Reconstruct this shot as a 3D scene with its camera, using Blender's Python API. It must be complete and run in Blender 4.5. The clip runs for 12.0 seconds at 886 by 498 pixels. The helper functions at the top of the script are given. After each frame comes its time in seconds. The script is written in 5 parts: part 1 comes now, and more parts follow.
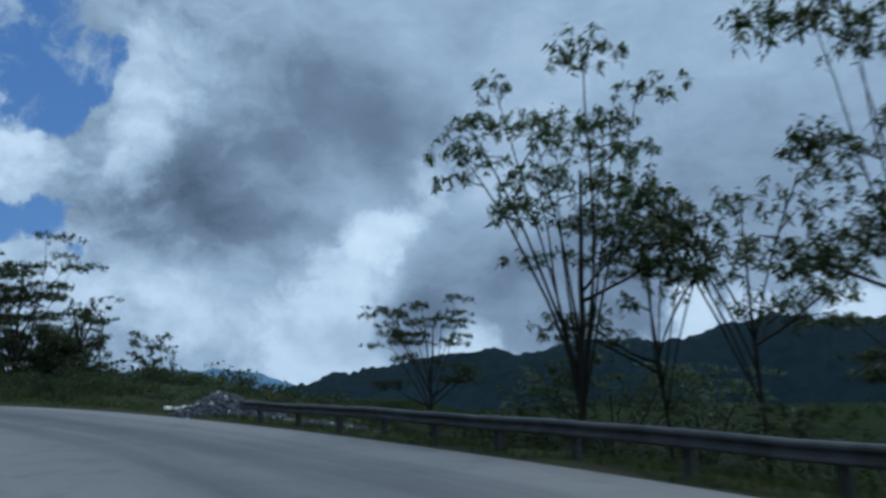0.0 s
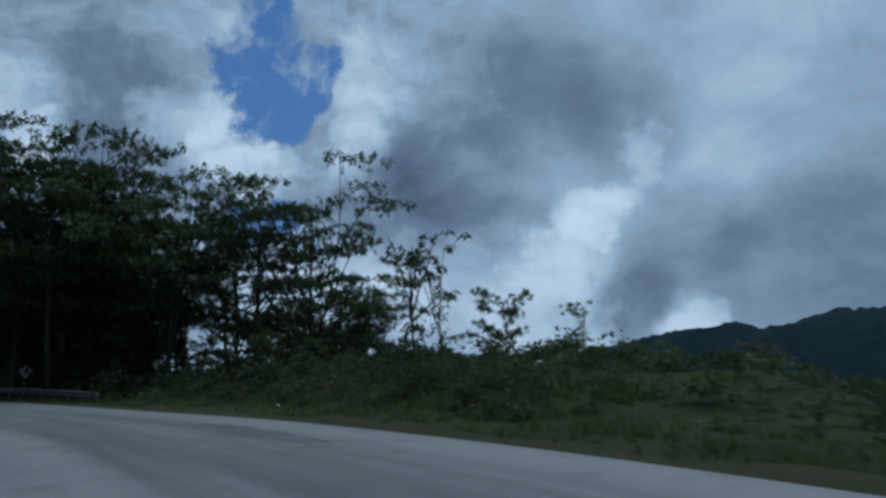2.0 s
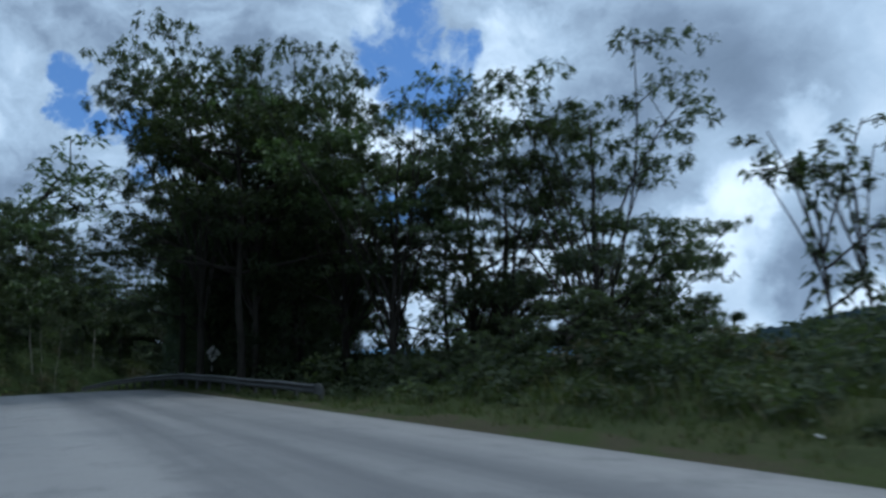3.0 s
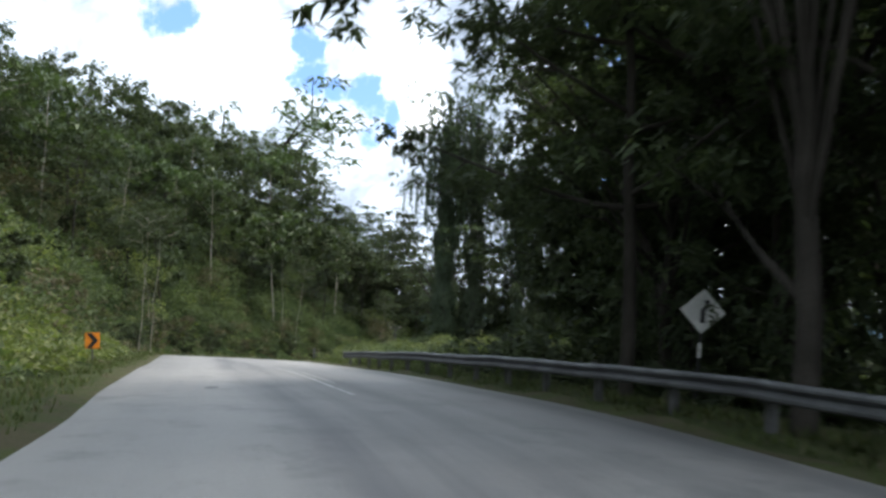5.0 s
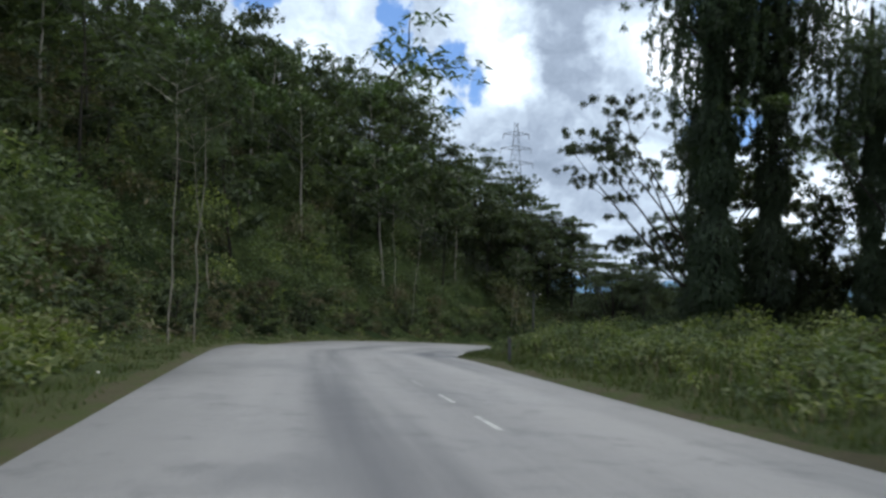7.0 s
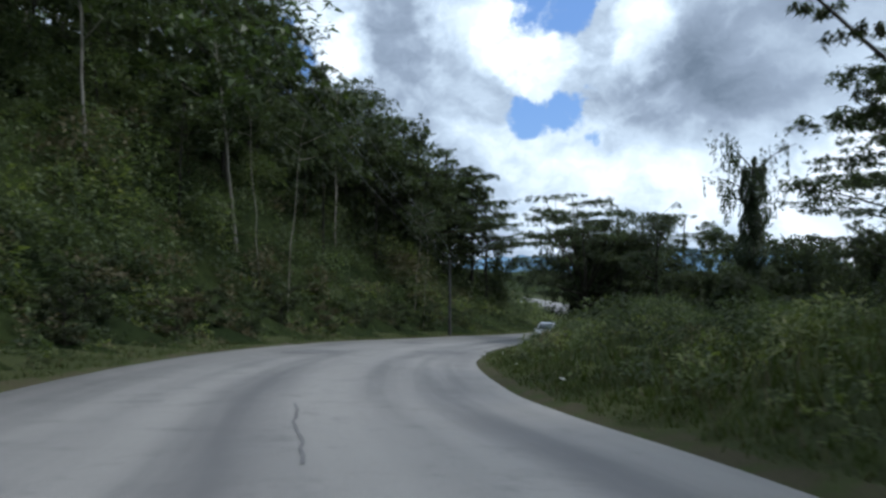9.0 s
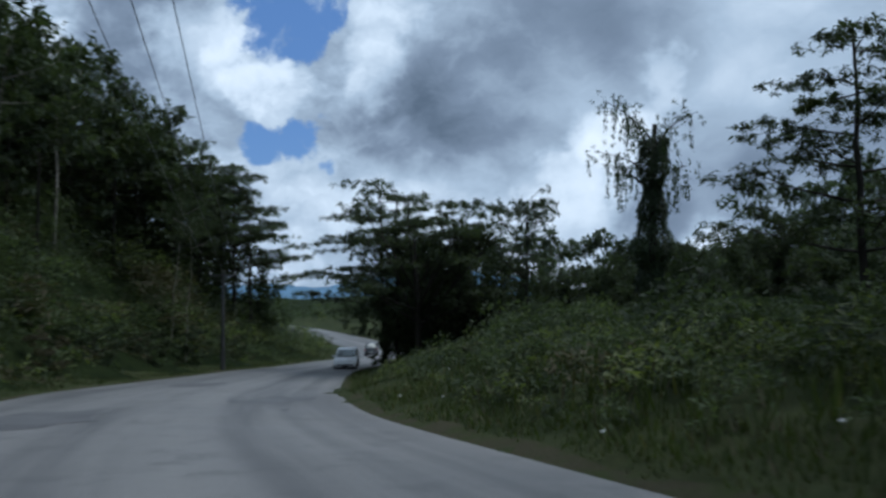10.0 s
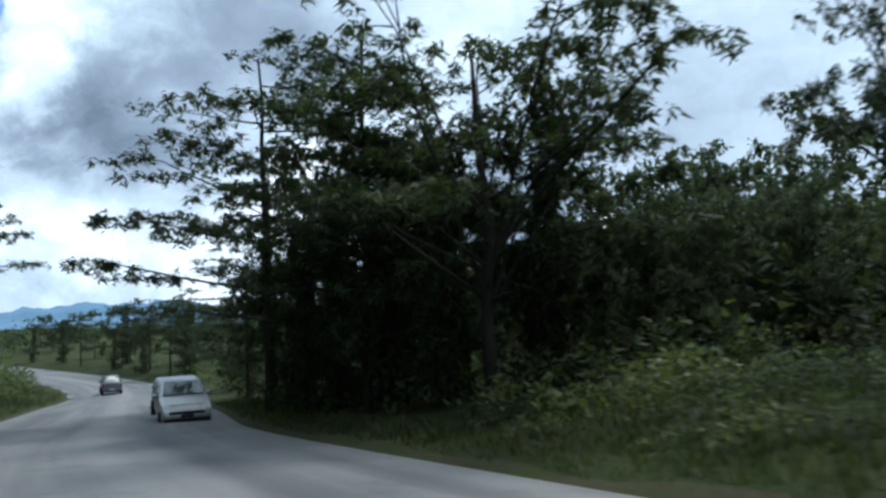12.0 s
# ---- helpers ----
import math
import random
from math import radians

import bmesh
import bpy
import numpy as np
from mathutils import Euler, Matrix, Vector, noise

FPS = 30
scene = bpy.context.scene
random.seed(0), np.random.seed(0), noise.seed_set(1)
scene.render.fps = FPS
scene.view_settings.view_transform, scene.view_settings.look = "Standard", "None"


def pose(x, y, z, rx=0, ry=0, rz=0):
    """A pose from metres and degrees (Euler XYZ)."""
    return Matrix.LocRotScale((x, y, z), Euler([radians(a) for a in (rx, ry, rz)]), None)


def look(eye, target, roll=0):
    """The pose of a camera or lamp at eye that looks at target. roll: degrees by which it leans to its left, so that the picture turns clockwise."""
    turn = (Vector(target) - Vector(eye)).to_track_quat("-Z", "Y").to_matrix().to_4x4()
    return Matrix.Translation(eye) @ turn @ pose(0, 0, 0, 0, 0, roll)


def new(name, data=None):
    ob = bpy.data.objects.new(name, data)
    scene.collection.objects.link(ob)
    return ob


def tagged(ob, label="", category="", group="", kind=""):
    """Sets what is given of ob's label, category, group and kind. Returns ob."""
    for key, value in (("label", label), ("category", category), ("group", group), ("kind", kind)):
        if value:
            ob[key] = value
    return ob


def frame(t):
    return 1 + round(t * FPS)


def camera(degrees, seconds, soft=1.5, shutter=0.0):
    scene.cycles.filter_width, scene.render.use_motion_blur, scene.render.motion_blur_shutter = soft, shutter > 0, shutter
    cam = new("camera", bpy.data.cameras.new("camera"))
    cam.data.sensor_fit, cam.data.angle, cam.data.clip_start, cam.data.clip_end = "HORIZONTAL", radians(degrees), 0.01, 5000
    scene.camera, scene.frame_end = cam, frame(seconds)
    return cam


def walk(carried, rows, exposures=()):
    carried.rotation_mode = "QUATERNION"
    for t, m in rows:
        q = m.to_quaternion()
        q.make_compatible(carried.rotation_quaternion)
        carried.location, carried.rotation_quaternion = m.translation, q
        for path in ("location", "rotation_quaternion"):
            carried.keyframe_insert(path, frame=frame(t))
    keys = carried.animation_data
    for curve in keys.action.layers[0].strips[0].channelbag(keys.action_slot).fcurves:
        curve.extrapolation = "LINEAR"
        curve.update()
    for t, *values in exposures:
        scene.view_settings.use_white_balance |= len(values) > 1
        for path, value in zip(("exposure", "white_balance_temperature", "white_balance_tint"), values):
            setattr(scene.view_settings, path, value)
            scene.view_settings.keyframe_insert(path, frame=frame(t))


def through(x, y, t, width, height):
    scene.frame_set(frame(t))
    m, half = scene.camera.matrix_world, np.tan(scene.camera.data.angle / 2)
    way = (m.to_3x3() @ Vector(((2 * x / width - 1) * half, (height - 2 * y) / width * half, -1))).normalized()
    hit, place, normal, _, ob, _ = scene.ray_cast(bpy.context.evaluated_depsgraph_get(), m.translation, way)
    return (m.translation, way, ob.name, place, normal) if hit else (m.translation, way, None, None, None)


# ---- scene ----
# ---- camera ----
cam = camera(61.0, 12.0, soft=2.8, shutter=0.2)
ROWS = [
    (0.0, 0.00, 0.00, 1.400, 99.90, 0.39, 0.07),
    (0.5, -2.86, 5.89, 1.382, 99.50, 0.71, 4.08),
    (1.0, -6.21, 11.05, 1.494, 99.07, 1.09, 7.70),
    (1.5, -10.07, 16.38, 1.488, 98.38, 1.44, 12.12),
    (2.0, -14.47, 21.23, 1.604, 98.72, 1.59, 16.61),
    (2.5, -19.48, 26.14, 1.684, 98.14, 1.74, 22.39),
    (3.0, -24.84, 30.70, 1.707, 97.69, 1.59, 27.72),
    (3.5, -30.69, 35.02, 1.690, 97.63, 1.10, 32.17),
    (5.5, -54.92, 50.69, 1.652, 93.80, -2.64, 47.22),
    (6.0, -61.16, 54.23, 1.455, 93.24, -2.44, 50.24),
    (6.5, -67.63, 57.84, 1.168, 92.82, -2.08, 50.77),
    (7.0, -74.09, 61.47, 0.781, 92.15, -1.74, 50.19),
    (9.0, -99.67, 77.68, -0.925, 90.84, -0.12, 37.68),
    (9.5, -105.44, 82.46, -1.626, 91.68, 0.25, 30.49),
    (10.0, -110.92, 87.39, -2.219, 92.83, 0.73, 17.69),
    (10.5, -115.91, 92.66, -2.691, 93.35, 1.63, 7.23),
    (11.0, -120.63, 98.37, -3.330, 93.41, 2.06, 2.24),
    (11.5, -124.84, 104.57, -3.936, 93.63, 1.77, -2.50),
    (12.0, -128.57, 110.99, -4.531, 94.45, 1.63, -5.72),
]
EXPO = [
    (0.0, -.12, 5300, 2), (0.8, -.36, 5300, 2), (2.4, -.22, 5300, 2), (2.9, 0.2, 5400, 3), (3.4, 1.02, 6000, 8), (3.8, 1.25, 6100, 8), (5.4, 1.98, 6850, 10), (6.0, 1.8, 6650, 10), (6.5, 1.32, 6450, 9),
    (7.0, 1.08, 6450, 9), (9.0, 0.85, 6200, 8), (9.5, .45, 5900, 7), (10.0, 0.22, 5750, 6), (11.0, 0.18, 5650, 6), (11.5, .40, 5700, 5), (12.0, 1.0, 5950, 4),
]
walk(cam, [(t, pose(x, y, z, a, b, c)) for t, x, y, z, a, b, c in ROWS], EXPO)

# ---- sky ----
def heading(az, el):
    """A direction from degrees left of +y and degrees up."""
    a, e = radians(az), radians(el)
    return Vector((-math.sin(a) * math.cos(e), math.cos(a) * math.cos(e), math.sin(e)))


SUN_AZ, SUN_EL = -48.0, 60.0
world = bpy.data.worlds.new("sky")
scene.world = world
world.use_nodes = True


class Nodes:
    """A short way to write a node tree."""

    def __init__(self, tree):
        self.tree = tree

    def add(self, kind):
        return self.tree.nodes.new(kind)

    def put(self, socket, value):
        if isinstance(value, bpy.types.NodeSocket):
            self.tree.links.new(value, socket)
        elif value is not None:
            socket.default_value = value

    def math(self, op, a, b=None, c=None, clamp=False):
        n = self.add("ShaderNodeMath")
        n.operation, n.use_clamp = op, clamp
        for i, v in enumerate((a, b, c)):
            self.put(n.inputs[i], v)
        return n.outputs[0]

    def vmath(self, op, a, b=None, scale=None):
        n = self.add("ShaderNodeVectorMath")
        n.operation = op
        self.put(n.inputs[0], a)
        self.put(n.inputs[1], b)
        if scale is not None:
            self.put(n.inputs["Scale"], scale)
        return n.outputs["Value"] if op in ("DOT_PRODUCT", "LENGTH", "DISTANCE") else n.outputs[0]

    def noise(self, vector, scale, detail=4.0, rough=0.55, distort=0.0, colour=False):
        n = self.add("ShaderNodeTexNoise")
        self.put(n.inputs["Vector"], vector)
        for k, v in (("Scale", scale), ("Detail", detail), ("Roughness", rough), ("Distortion", distort)):
            n.inputs[k].default_value = v
        return n.outputs["Color" if colour else "Fac"]

    def span(self, value, a, b, c=0.0, d=1.0, smooth=True):
        n = self.add("ShaderNodeMapRange")
        n.interpolation_type = "SMOOTHSTEP" if smooth else "LINEAR"
        for i, v in enumerate((value, a, b, c, d)):
            self.put(n.inputs[i], v)
        return n.outputs[0]

    def mix(self, fac, a, b, blend="MIX"):
        n = self.add("ShaderNodeMix")
        n.data_type, n.blend_type = "RGBA", blend
        self.put(n.inputs[0], fac)
        self.put(n.inputs[6], (*a, 1) if isinstance(a, tuple) else a)
        self.put(n.inputs[7], (*b, 1) if isinstance(b, tuple) else b)
        return n.outputs[2]

    def ramp(self, fac, stops):
        n = self.add("ShaderNodeValToRGB")
        while len(n.color_ramp.elements) < len(stops):
            n.color_ramp.elements.new(0.5)
        for e, (p, c) in zip(n.color_ramp.elements, stops):
            e.position, e.color = p, (*c, 1)
        self.put(n.inputs[0], fac)
        return n.outputs[0]


def build_sky():
    t = world.node_tree
    t.nodes.clear()
    N = Nodes(t)
    way = N.add("ShaderNodeTexCoord").outputs["Generated"]
    sky = N.add("ShaderNodeTexSky")
    sky.sky_type, sky.sun_disc, sky.sun_elevation, sky.sun_rotation = "NISHITA", False, radians(SUN_EL), radians(-SUN_AZ)
    # ragged edges: the direction is pushed about by two sizes of noise
    push = N.vmath("SUBTRACT", N.noise(way, 6.0, 9.0, 0.62, 0.0, True), (0.5, 0.5, 0.5))
    bent = N.vmath("NORMALIZE", N.vmath("ADD", way, N.vmath("SCALE", push, scale=0.13)))
    push = N.vmath("SUBTRACT", N.noise(way, 3.0, 5.0, 0.5, 0.0, True), (0.5, 0.5, 0.5))
    soft = N.vmath("NORMALIZE", N.vmath("ADD", way, N.vmath("SCALE", push, scale=0.16)))

    push = N.vmath("ADD", N.vmath("SCALE", N.vmath("SUBTRACT", N.noise(way, 9.0, 8.0, 0.62, 0.0, True), (0.5, 0.5, 0.5)), scale=0.17), N.vmath("SCALE", push, scale=.10))
    ragged = N.vmath("NORMALIZE", N.vmath("ADD", way, push))

    def blob(az, el, wide, edge, source=None):
        dot = N.vmath("DOT_PRODUCT", source or bent, tuple(heading(az, el)))
        return N.span(dot, math.cos(radians(wide + edge)), math.cos(radians(max(wide - edge, 0.0))))

    def most(*parts):
        v = parts[0]
        for q in parts[1:]:
            v = N.math("MAXIMUM", v, q)
        return v

    def total(rows, source):
        v = None
        for az, el, wide, edge, amount in rows:
            q = N.math("MULTIPLY", blob(az, el, wide, edge, source), amount)
            v = q if v is None else N.math("ADD", v, q)
        return v

    # gaps in the cloud where blue shows: one large, one below it, and a ragged one to the west
    gaps = most(*[blob(*q, ragged) for q in ((32.4, 22.6, 2.8, .5), (29.4, 20.2, 3.1, .5), (26.2, 21.6, 2.2, .5), (30.2, 25.2, 3.0, .6), (30.3, 11.3, 1.75, .4), (27.4, 11.3, 1.75, .4), (24.9, 8.9, .55, .4),
                                     (55.2, 19.8, 1.1, .35), (55.2, 17.8, 1.2, .35), (53.0, 16.7, 1.2, .35), (50.7, 16.0, 1.2, .35), (48.7, 15.3, .9, .35), (51.0, 13.3, .8, .7), (65.8, 21.0, 1.7, .5))])
    wisps = N.span(N.noise(bent, 13.0, 7.0, 0.62), 0.50, 0.66)
    gaps = N.math("MULTIPLY", gaps, N.math("SUBTRACT", 1.0, N.math("MULTIPLY", wisps, 0.8)))
    # heaped cloud to the west, smooth rain cloud to the east
    heaped = N.span(N.vmath("DOT_PRODUCT", way, tuple(heading(62, 12))), math.cos(radians(58)), math.cos(radians(30)))
    big = N.noise(N.vmath("MULTIPLY", soft, (1.0, 1.0, 1.9)), 3.0, 5.0, 0.5)
    fine = N.noise(N.vmath("MULTIPLY", bent, (1.0, 1.0, 1.8)), 9.0, 9.0, 0.6)
    tuft = N.noise(N.vmath("MULTIPLY", bent, (1.0, 1.0, 1.5)), 24.0, 6.0, 0.6)
    dark = total(((18.6, 13.2, 3.0, 2.8, .22), (14.5, 15.2, 2.6, 2.8, .13), (12.0, 11.6, 3.0, 1.8, .10), (8.2, 18.6, 3.0, 2.8, .15), (2.8, 18.4, 3.2, 2.6, .16), (11.0, 22.5, 4.0, 4.0, .11), (-1.5, 8.8, 3.4, 3.2, .17), (-9.0, 5.8, 5.5, 2.6, .19),
                  (2.5, 4.5, 3.0, 1.0, .20), (8.0, 4.6, 3.4, .8, .14), (-18.0, 8.5, 8.0, 5.0, .09), (42.5, 12.4, 3.4, 2.4, .11), (39.0, 13.5, 2.2, 2.0, .06), (41.0, 21.0, 4.0, 3.0, .10), (-34, 12, 12, 8, .06)), soft)
    light = total(((4.8, 11.8, 1.2, 2.0, .26), (3.4, 13.6, .9, 1.5, .14), (6.4, 9.2, 1.6, 2.2, .22), (8.6, 7.4, 1.6, 2.0, .14), (1.6, 16.2, .7, 1.6, .18), (17.0, 5.8, 3.6, 2.2, .14), (9.0, 2.6, 4.5, 1.3, .26), (-1.9, 2.2, 2.2, .9, .26), (-17.0, 3.8, 2.2, 1.1, .42), (-22.5, 3.4, 2.2, .8, .25), (-29.0, 3.9, 2.0, .9, .35),
                   (35.0, 18.5, 2.2, 1.8, .28), (32.2, 16.2, 2.0, 1.5, .26), (22.6, 16.2, 1.8, 1.8, .28), (20.8, 22.0, 2.0, 2.4, .22), (29.5, 14.8, 2.0, 1.2, .24), (29.0, 5.5, 4.5, 3.0, .12), (23.0, 6.2, 3.0, 2.4, .10),
                   (45.8, 16.5, 1.4, 1.2, .24), (47.5, 18.8, 2.2, 1.6, .22), (60.5, 17.5, 4.5, 2.6, .16), (-8.1, 22.5, 3.0, 3.0, .10)), ragged)
    amount = N.math("MULTIPLY_ADD", heaped, .45, .28)
    value = N.math("ADD", 0.515, N.math("ADD", N.math("MULTIPLY", N.math("SUBTRACT", big, 0.5), 0.40), N.math("MULTIPLY", N.math("SUBTRACT", fine, 0.5), amount)))
    value = N.math("ADD", value, N.math("MULTIPLY", N.math("SUBTRACT", tuft, 0.5), N.math("MULTIPLY", amount, .5)))
    value = N.math("ADD", value, N.math("MULTIPLY", heaped, -.13))
    value = N.math("SUBTRACT", value, dark)
    value = N.math("ADD", value, light)
    cloud = N.ramp(value, [(0.0, (.10, .13, .175)), (.25, (.195, .238, .305)), (.5, (.385, .455, .54)), (.72, (.62, .68, .75)), (1.0, (.80, .835, .88))])
    blue = N.mix(1.0, sky.outputs[0], (.085, .098, .125), "MULTIPLY")
    blue = N.mix(0.6, blue, (.070, .150, .315))
    col = N.mix(gaps, cloud, blue)
    bg = N.add("ShaderNodeBackground")
    N.put(bg.inputs["Color"], col)
    bg.inputs["Strength"].default_value = 1.0
    t.links.new(bg.outputs[0], N.add("ShaderNodeOutputWorld").inputs["Surface"])


build_sky()
sun = new("sun", bpy.data.lights.new("sun", "SUN"))
sun.data.energy, sun.data.angle, sun.data.color = 1.3, radians(14), (1.0, 0.96, 0.9)
sun.matrix_world = look(heading(SUN_AZ, SUN_EL) * 500, (0, 0, 0))

# ---- materials ----
def material(name, build, rough=0.8, metal=0.0, spec=0.3):
    m = bpy.data.materials.new(name)
    m.use_nodes = True
    N = Nodes(m.node_tree)
    p = m.node_tree.nodes["Principled BSDF"]
    p.inputs["Roughness"].default_value, p.inputs["Metallic"].default_value = rough, metal
    p.inputs["Specular IOR Level"].default_value = spec
    build(N, p, m.node_tree.nodes["Material Output"])
    return m


def place(N):
    return N.add("ShaderNodeNewGeometry").outputs["Position"]


def bump(N, p, height, strength, distance):
    b = N.add("ShaderNodeBump")
    b.inputs["Strength"].default_value, b.inputs["Distance"].default_value = strength, distance
    N.put(b.inputs["Height"], height)
    N.put(p.inputs["Normal"], b.outputs[0])


def speckled(c1, c2, scale, fine, c3=None, bumpy=0.0, reach=0.02):
    """Two tones by a coarse noise, broken up by a fine one."""
    def build(N, p, out):
        w = place(N)
        a, b = N.noise(w, scale, 4), N.noise(w, fine, 5, 0.6)
        col = N.mix(N.span(a, .35, .65), c1, c2)
        col = N.mix(N.math("MULTIPLY", N.span(b, .45, .75), .6), col, c3 or tuple(v * .55 for v in c1))
        N.put(p.inputs["Base Color"], col)
        if bumpy:
            bump(N, p, b, bumpy, reach)
    return build


def leafy(c1, c2, c3, through=0.3):
    """Leaves: each its own tone, lit through from behind."""
    def build(N, p, out):
        g = N.add("ShaderNodeNewGeometry")
        o = N.add("ShaderNodeObjectInfo").outputs["Random"]
        col = N.ramp(g.outputs["Random Per Island"], [(0.0, c1), (.45, c2), (.85, c2), (1.0, c3)])
        big = N.noise(g.outputs["Position"], .45, 3)
        col = N.mix(N.span(big, .36, .64, 0.0, .6), col, tuple(v * .6 for v in c1))
        hue = N.add("ShaderNodeHueSaturation")
        N.put(hue.inputs["Value"], N.span(o, 0, 1, .75, 1.2, False))
        N.put(hue.inputs["Hue"], N.span(o, 0, 1, .49, .51, False))
        N.put(hue.inputs["Color"], col)
        col = hue.outputs[0]
        N.put(p.inputs["Base Color"], col)
        tr = N.add("ShaderNodeBsdfTranslucent")
        N.put(tr.inputs["Color"], N.mix(1.0, col, (1.25, 1.45, .7), "MULTIPLY"))
        mix = N.add("ShaderNodeMixShader")
        mix.inputs[0].default_value = through
        N.tree.links.new(p.outputs[0], mix.inputs[1])
        N.tree.links.new(tr.outputs[0], mix.inputs[2])
        N.tree.links.new(mix.outputs[0], out.inputs[0])
    return build


def asphalt_nodes(N, p, out):
    w = place(N)
    uv_node = N.add("ShaderNodeUVMap")
    uv_node.uv_map = "along"
    uv = uv_node.outputs[0]
    streak = N.noise(N.vmath("MULTIPLY", uv, (0.9, 0.035, 1)), 1.0, 4, .55)
    wheel = N.noise(N.vmath("MULTIPLY", uv, (0.42, 0.006, 1)), 1.0, 1, .4)
    grit = N.noise(w, 60, 3, .7)
    blot = N.noise(w, .22, 5, .6)
    col = N.mix(N.span(streak, .32, .68), (.115, .115, .120), (.215, .211, .208))
    col = N.mix(N.span(wheel, .42, .60, 0, .7), col, (.275, .268, .262))
    col = N.mix(N.span(N.noise(w, 1.1, 6, .7), .50, .70, 0, .5), col, (.11, .11, .115))
    col = N.mix(N.span(blot, .56, .72, 0, .55), col, (.115, .115, .12))
    col = N.mix(N.span(grit, .42, .72, 0, .40), col, (.08, .08, .082))
    N.put(p.inputs["Base Color"], col)
    N.put(p.inputs["Roughness"], N.span(blot, .3, .7, .78, .62))
    bump(N, p, grit, .35, .008)


def grass_ground(N, p, out):
    w = place(N)
    a, b, c = N.noise(w, .35, 5, .6), N.noise(w, 2.6, 5, .65), N.noise(w, 28, 4, .7)
    col = N.mix(N.span(a, .35, .65), (.040, .054, .019), (.064, .074, .030))
    col = N.mix(N.span(b, .52, .74, 0, .5), col, (.076, .069, .039))
    col = N.mix(N.span(c, .40, .70, 0, .7), col, (.018, .023, .011))
    N.put(p.inputs["Base Color"], col)
    bump(N, p, c, .8, .06)


def edge_ground(N, p, out):
    w = place(N)
    a, c = N.noise(w, 1.3, 5, .65), N.noise(w, 34, 4, .7)
    col = N.mix(N.span(a, .42, .62), (.070, .064, .038), (.052, .068, .022))
    col = N.mix(N.span(c, .42, .70, 0, .7), col, (.028, .026, .016))
    N.put(p.inputs["Base Color"], col)
    bump(N, p, c, .8, .04)


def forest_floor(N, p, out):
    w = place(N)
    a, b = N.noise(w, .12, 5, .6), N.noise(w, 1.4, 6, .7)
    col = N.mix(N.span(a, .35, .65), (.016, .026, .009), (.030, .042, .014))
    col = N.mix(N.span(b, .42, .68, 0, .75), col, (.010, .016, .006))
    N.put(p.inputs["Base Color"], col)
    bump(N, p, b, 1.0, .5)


M_ASPHALT = material("asphalt", asphalt_nodes, .7)
M_PAINT = material("road_paint", speckled((.40, .40, .385), (.25, .25, .245), 1.6, 22, (.16, .16, .16)), .75)
M_TAR = material("tar", speckled((.030, .030, .034), (.045, .045, .048), 2, 40), .45)
M_PATCH = material("asphalt_patch", speckled((.15, .15, .155), (.115, .115, .12), 1.2, 50, None, .3, .008), .7)
M_VERGE = material("verge_grass", grass_ground, .95, 0, .1)
M_EDGE = material("worn_edge", edge_ground, .95, 0, .1)
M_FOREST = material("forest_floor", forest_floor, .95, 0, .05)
M_BARK = material("bark", speckled((.045, .040, .034), (.028, .025, .021), 1.1, 16, None, .7, .03), .9, 0, .1)
M_PALEBARK = material("pale_bark", speckled((.26, .24, .205), (.16, .145, .12), .9, 14, None, .5, .02), .85, 0, .1)
M_LEAF = material("leaf", leafy((.047, .066, .030), (.071, .098, .043), (.108, .134, .058)), .5, 0, .28)
M_DARKLEAF = material("dark_leaf", leafy((.043, .055, .035), (.063, .078, .047), (.094, .108, .062), .36), .65, 0, .1)
M_BUSH = material("bush_leaf", leafy((.062, .080, .042), (.094, .116, .060), (.155, .168, .092), .36), .65, 0, .14)
M_FERN = material("fern_leaf", leafy((.092, .112, .042), (.150, .166, .064), (.225, .222, .105), .42), .55, 0, .25)
M_GRASS = material("grass_blade", leafy((.046, .062, .022), (.072, .088, .034), (.125, .118, .060), .3), .7, 0, .12)
M_DRY = material("dry_leaf", leafy((.078, .068, .044), (.108, .094, .060), (.150, .135, .088), .2), .8, 0, .15)
M_VINE = material("vine_leaf", leafy((.036, .052, .028), (.050, .070, .036), (.080, .100, .050), .34), .55, 0, .25)
M_STEEL = material("galvanised_steel", speckled((.11, .114, .118), (.066, .068, .071), 2.0, 24, (.042, .038, .034)), .5, .3, .4)
M_POST = material("weathered_post", speckled((.10, .10, .10), (.065, .065, .062), 3, 30, (.045, .038, .03)), .75, .2)
M_STONE = material("crushed_stone", speckled((.115, .12, .133), (.066, .07, .08), 3.5, 30, (.036, .038, .043), .4, .01), .85)
M_PALESTONE = material("pale_stone", speckled((.55, .55, .53), (.40, .40, .39), 4, 30), .85)
M_BAG = material("white_sack", speckled((.74, .73, .68), (.60, .59, .54), 4, 30, (.40, .38, .33), .3, .02), .7)
M_ORANGE = material("orange_sheeting", speckled((.80, .25, .02), (.70, .21, .02), 3, 40), .45)
M_BLACK = material("black_paint", speckled((.014, .014, .015), (.022, .022, .022), 3, 40), .5)
M_WHITE = material("white_sheeting", speckled((.66, .66, .62), (.52, .52, .50), 3, 30), .5)
M_SILVER = material("silver_paint", speckled((.52, .54, .56), (.46, .48, .50), 2, 200), .28, .6, .5)
M_CARGREY = material("grey_paint", speckled((.16, .17, .18), (.13, .14, .15), 2, 60), .35, .3, .5)
M_GLASS = material("dark_glass", speckled((.016, .022, .022), (.022, .03, .03), 2, 40), .10, 0, .5)
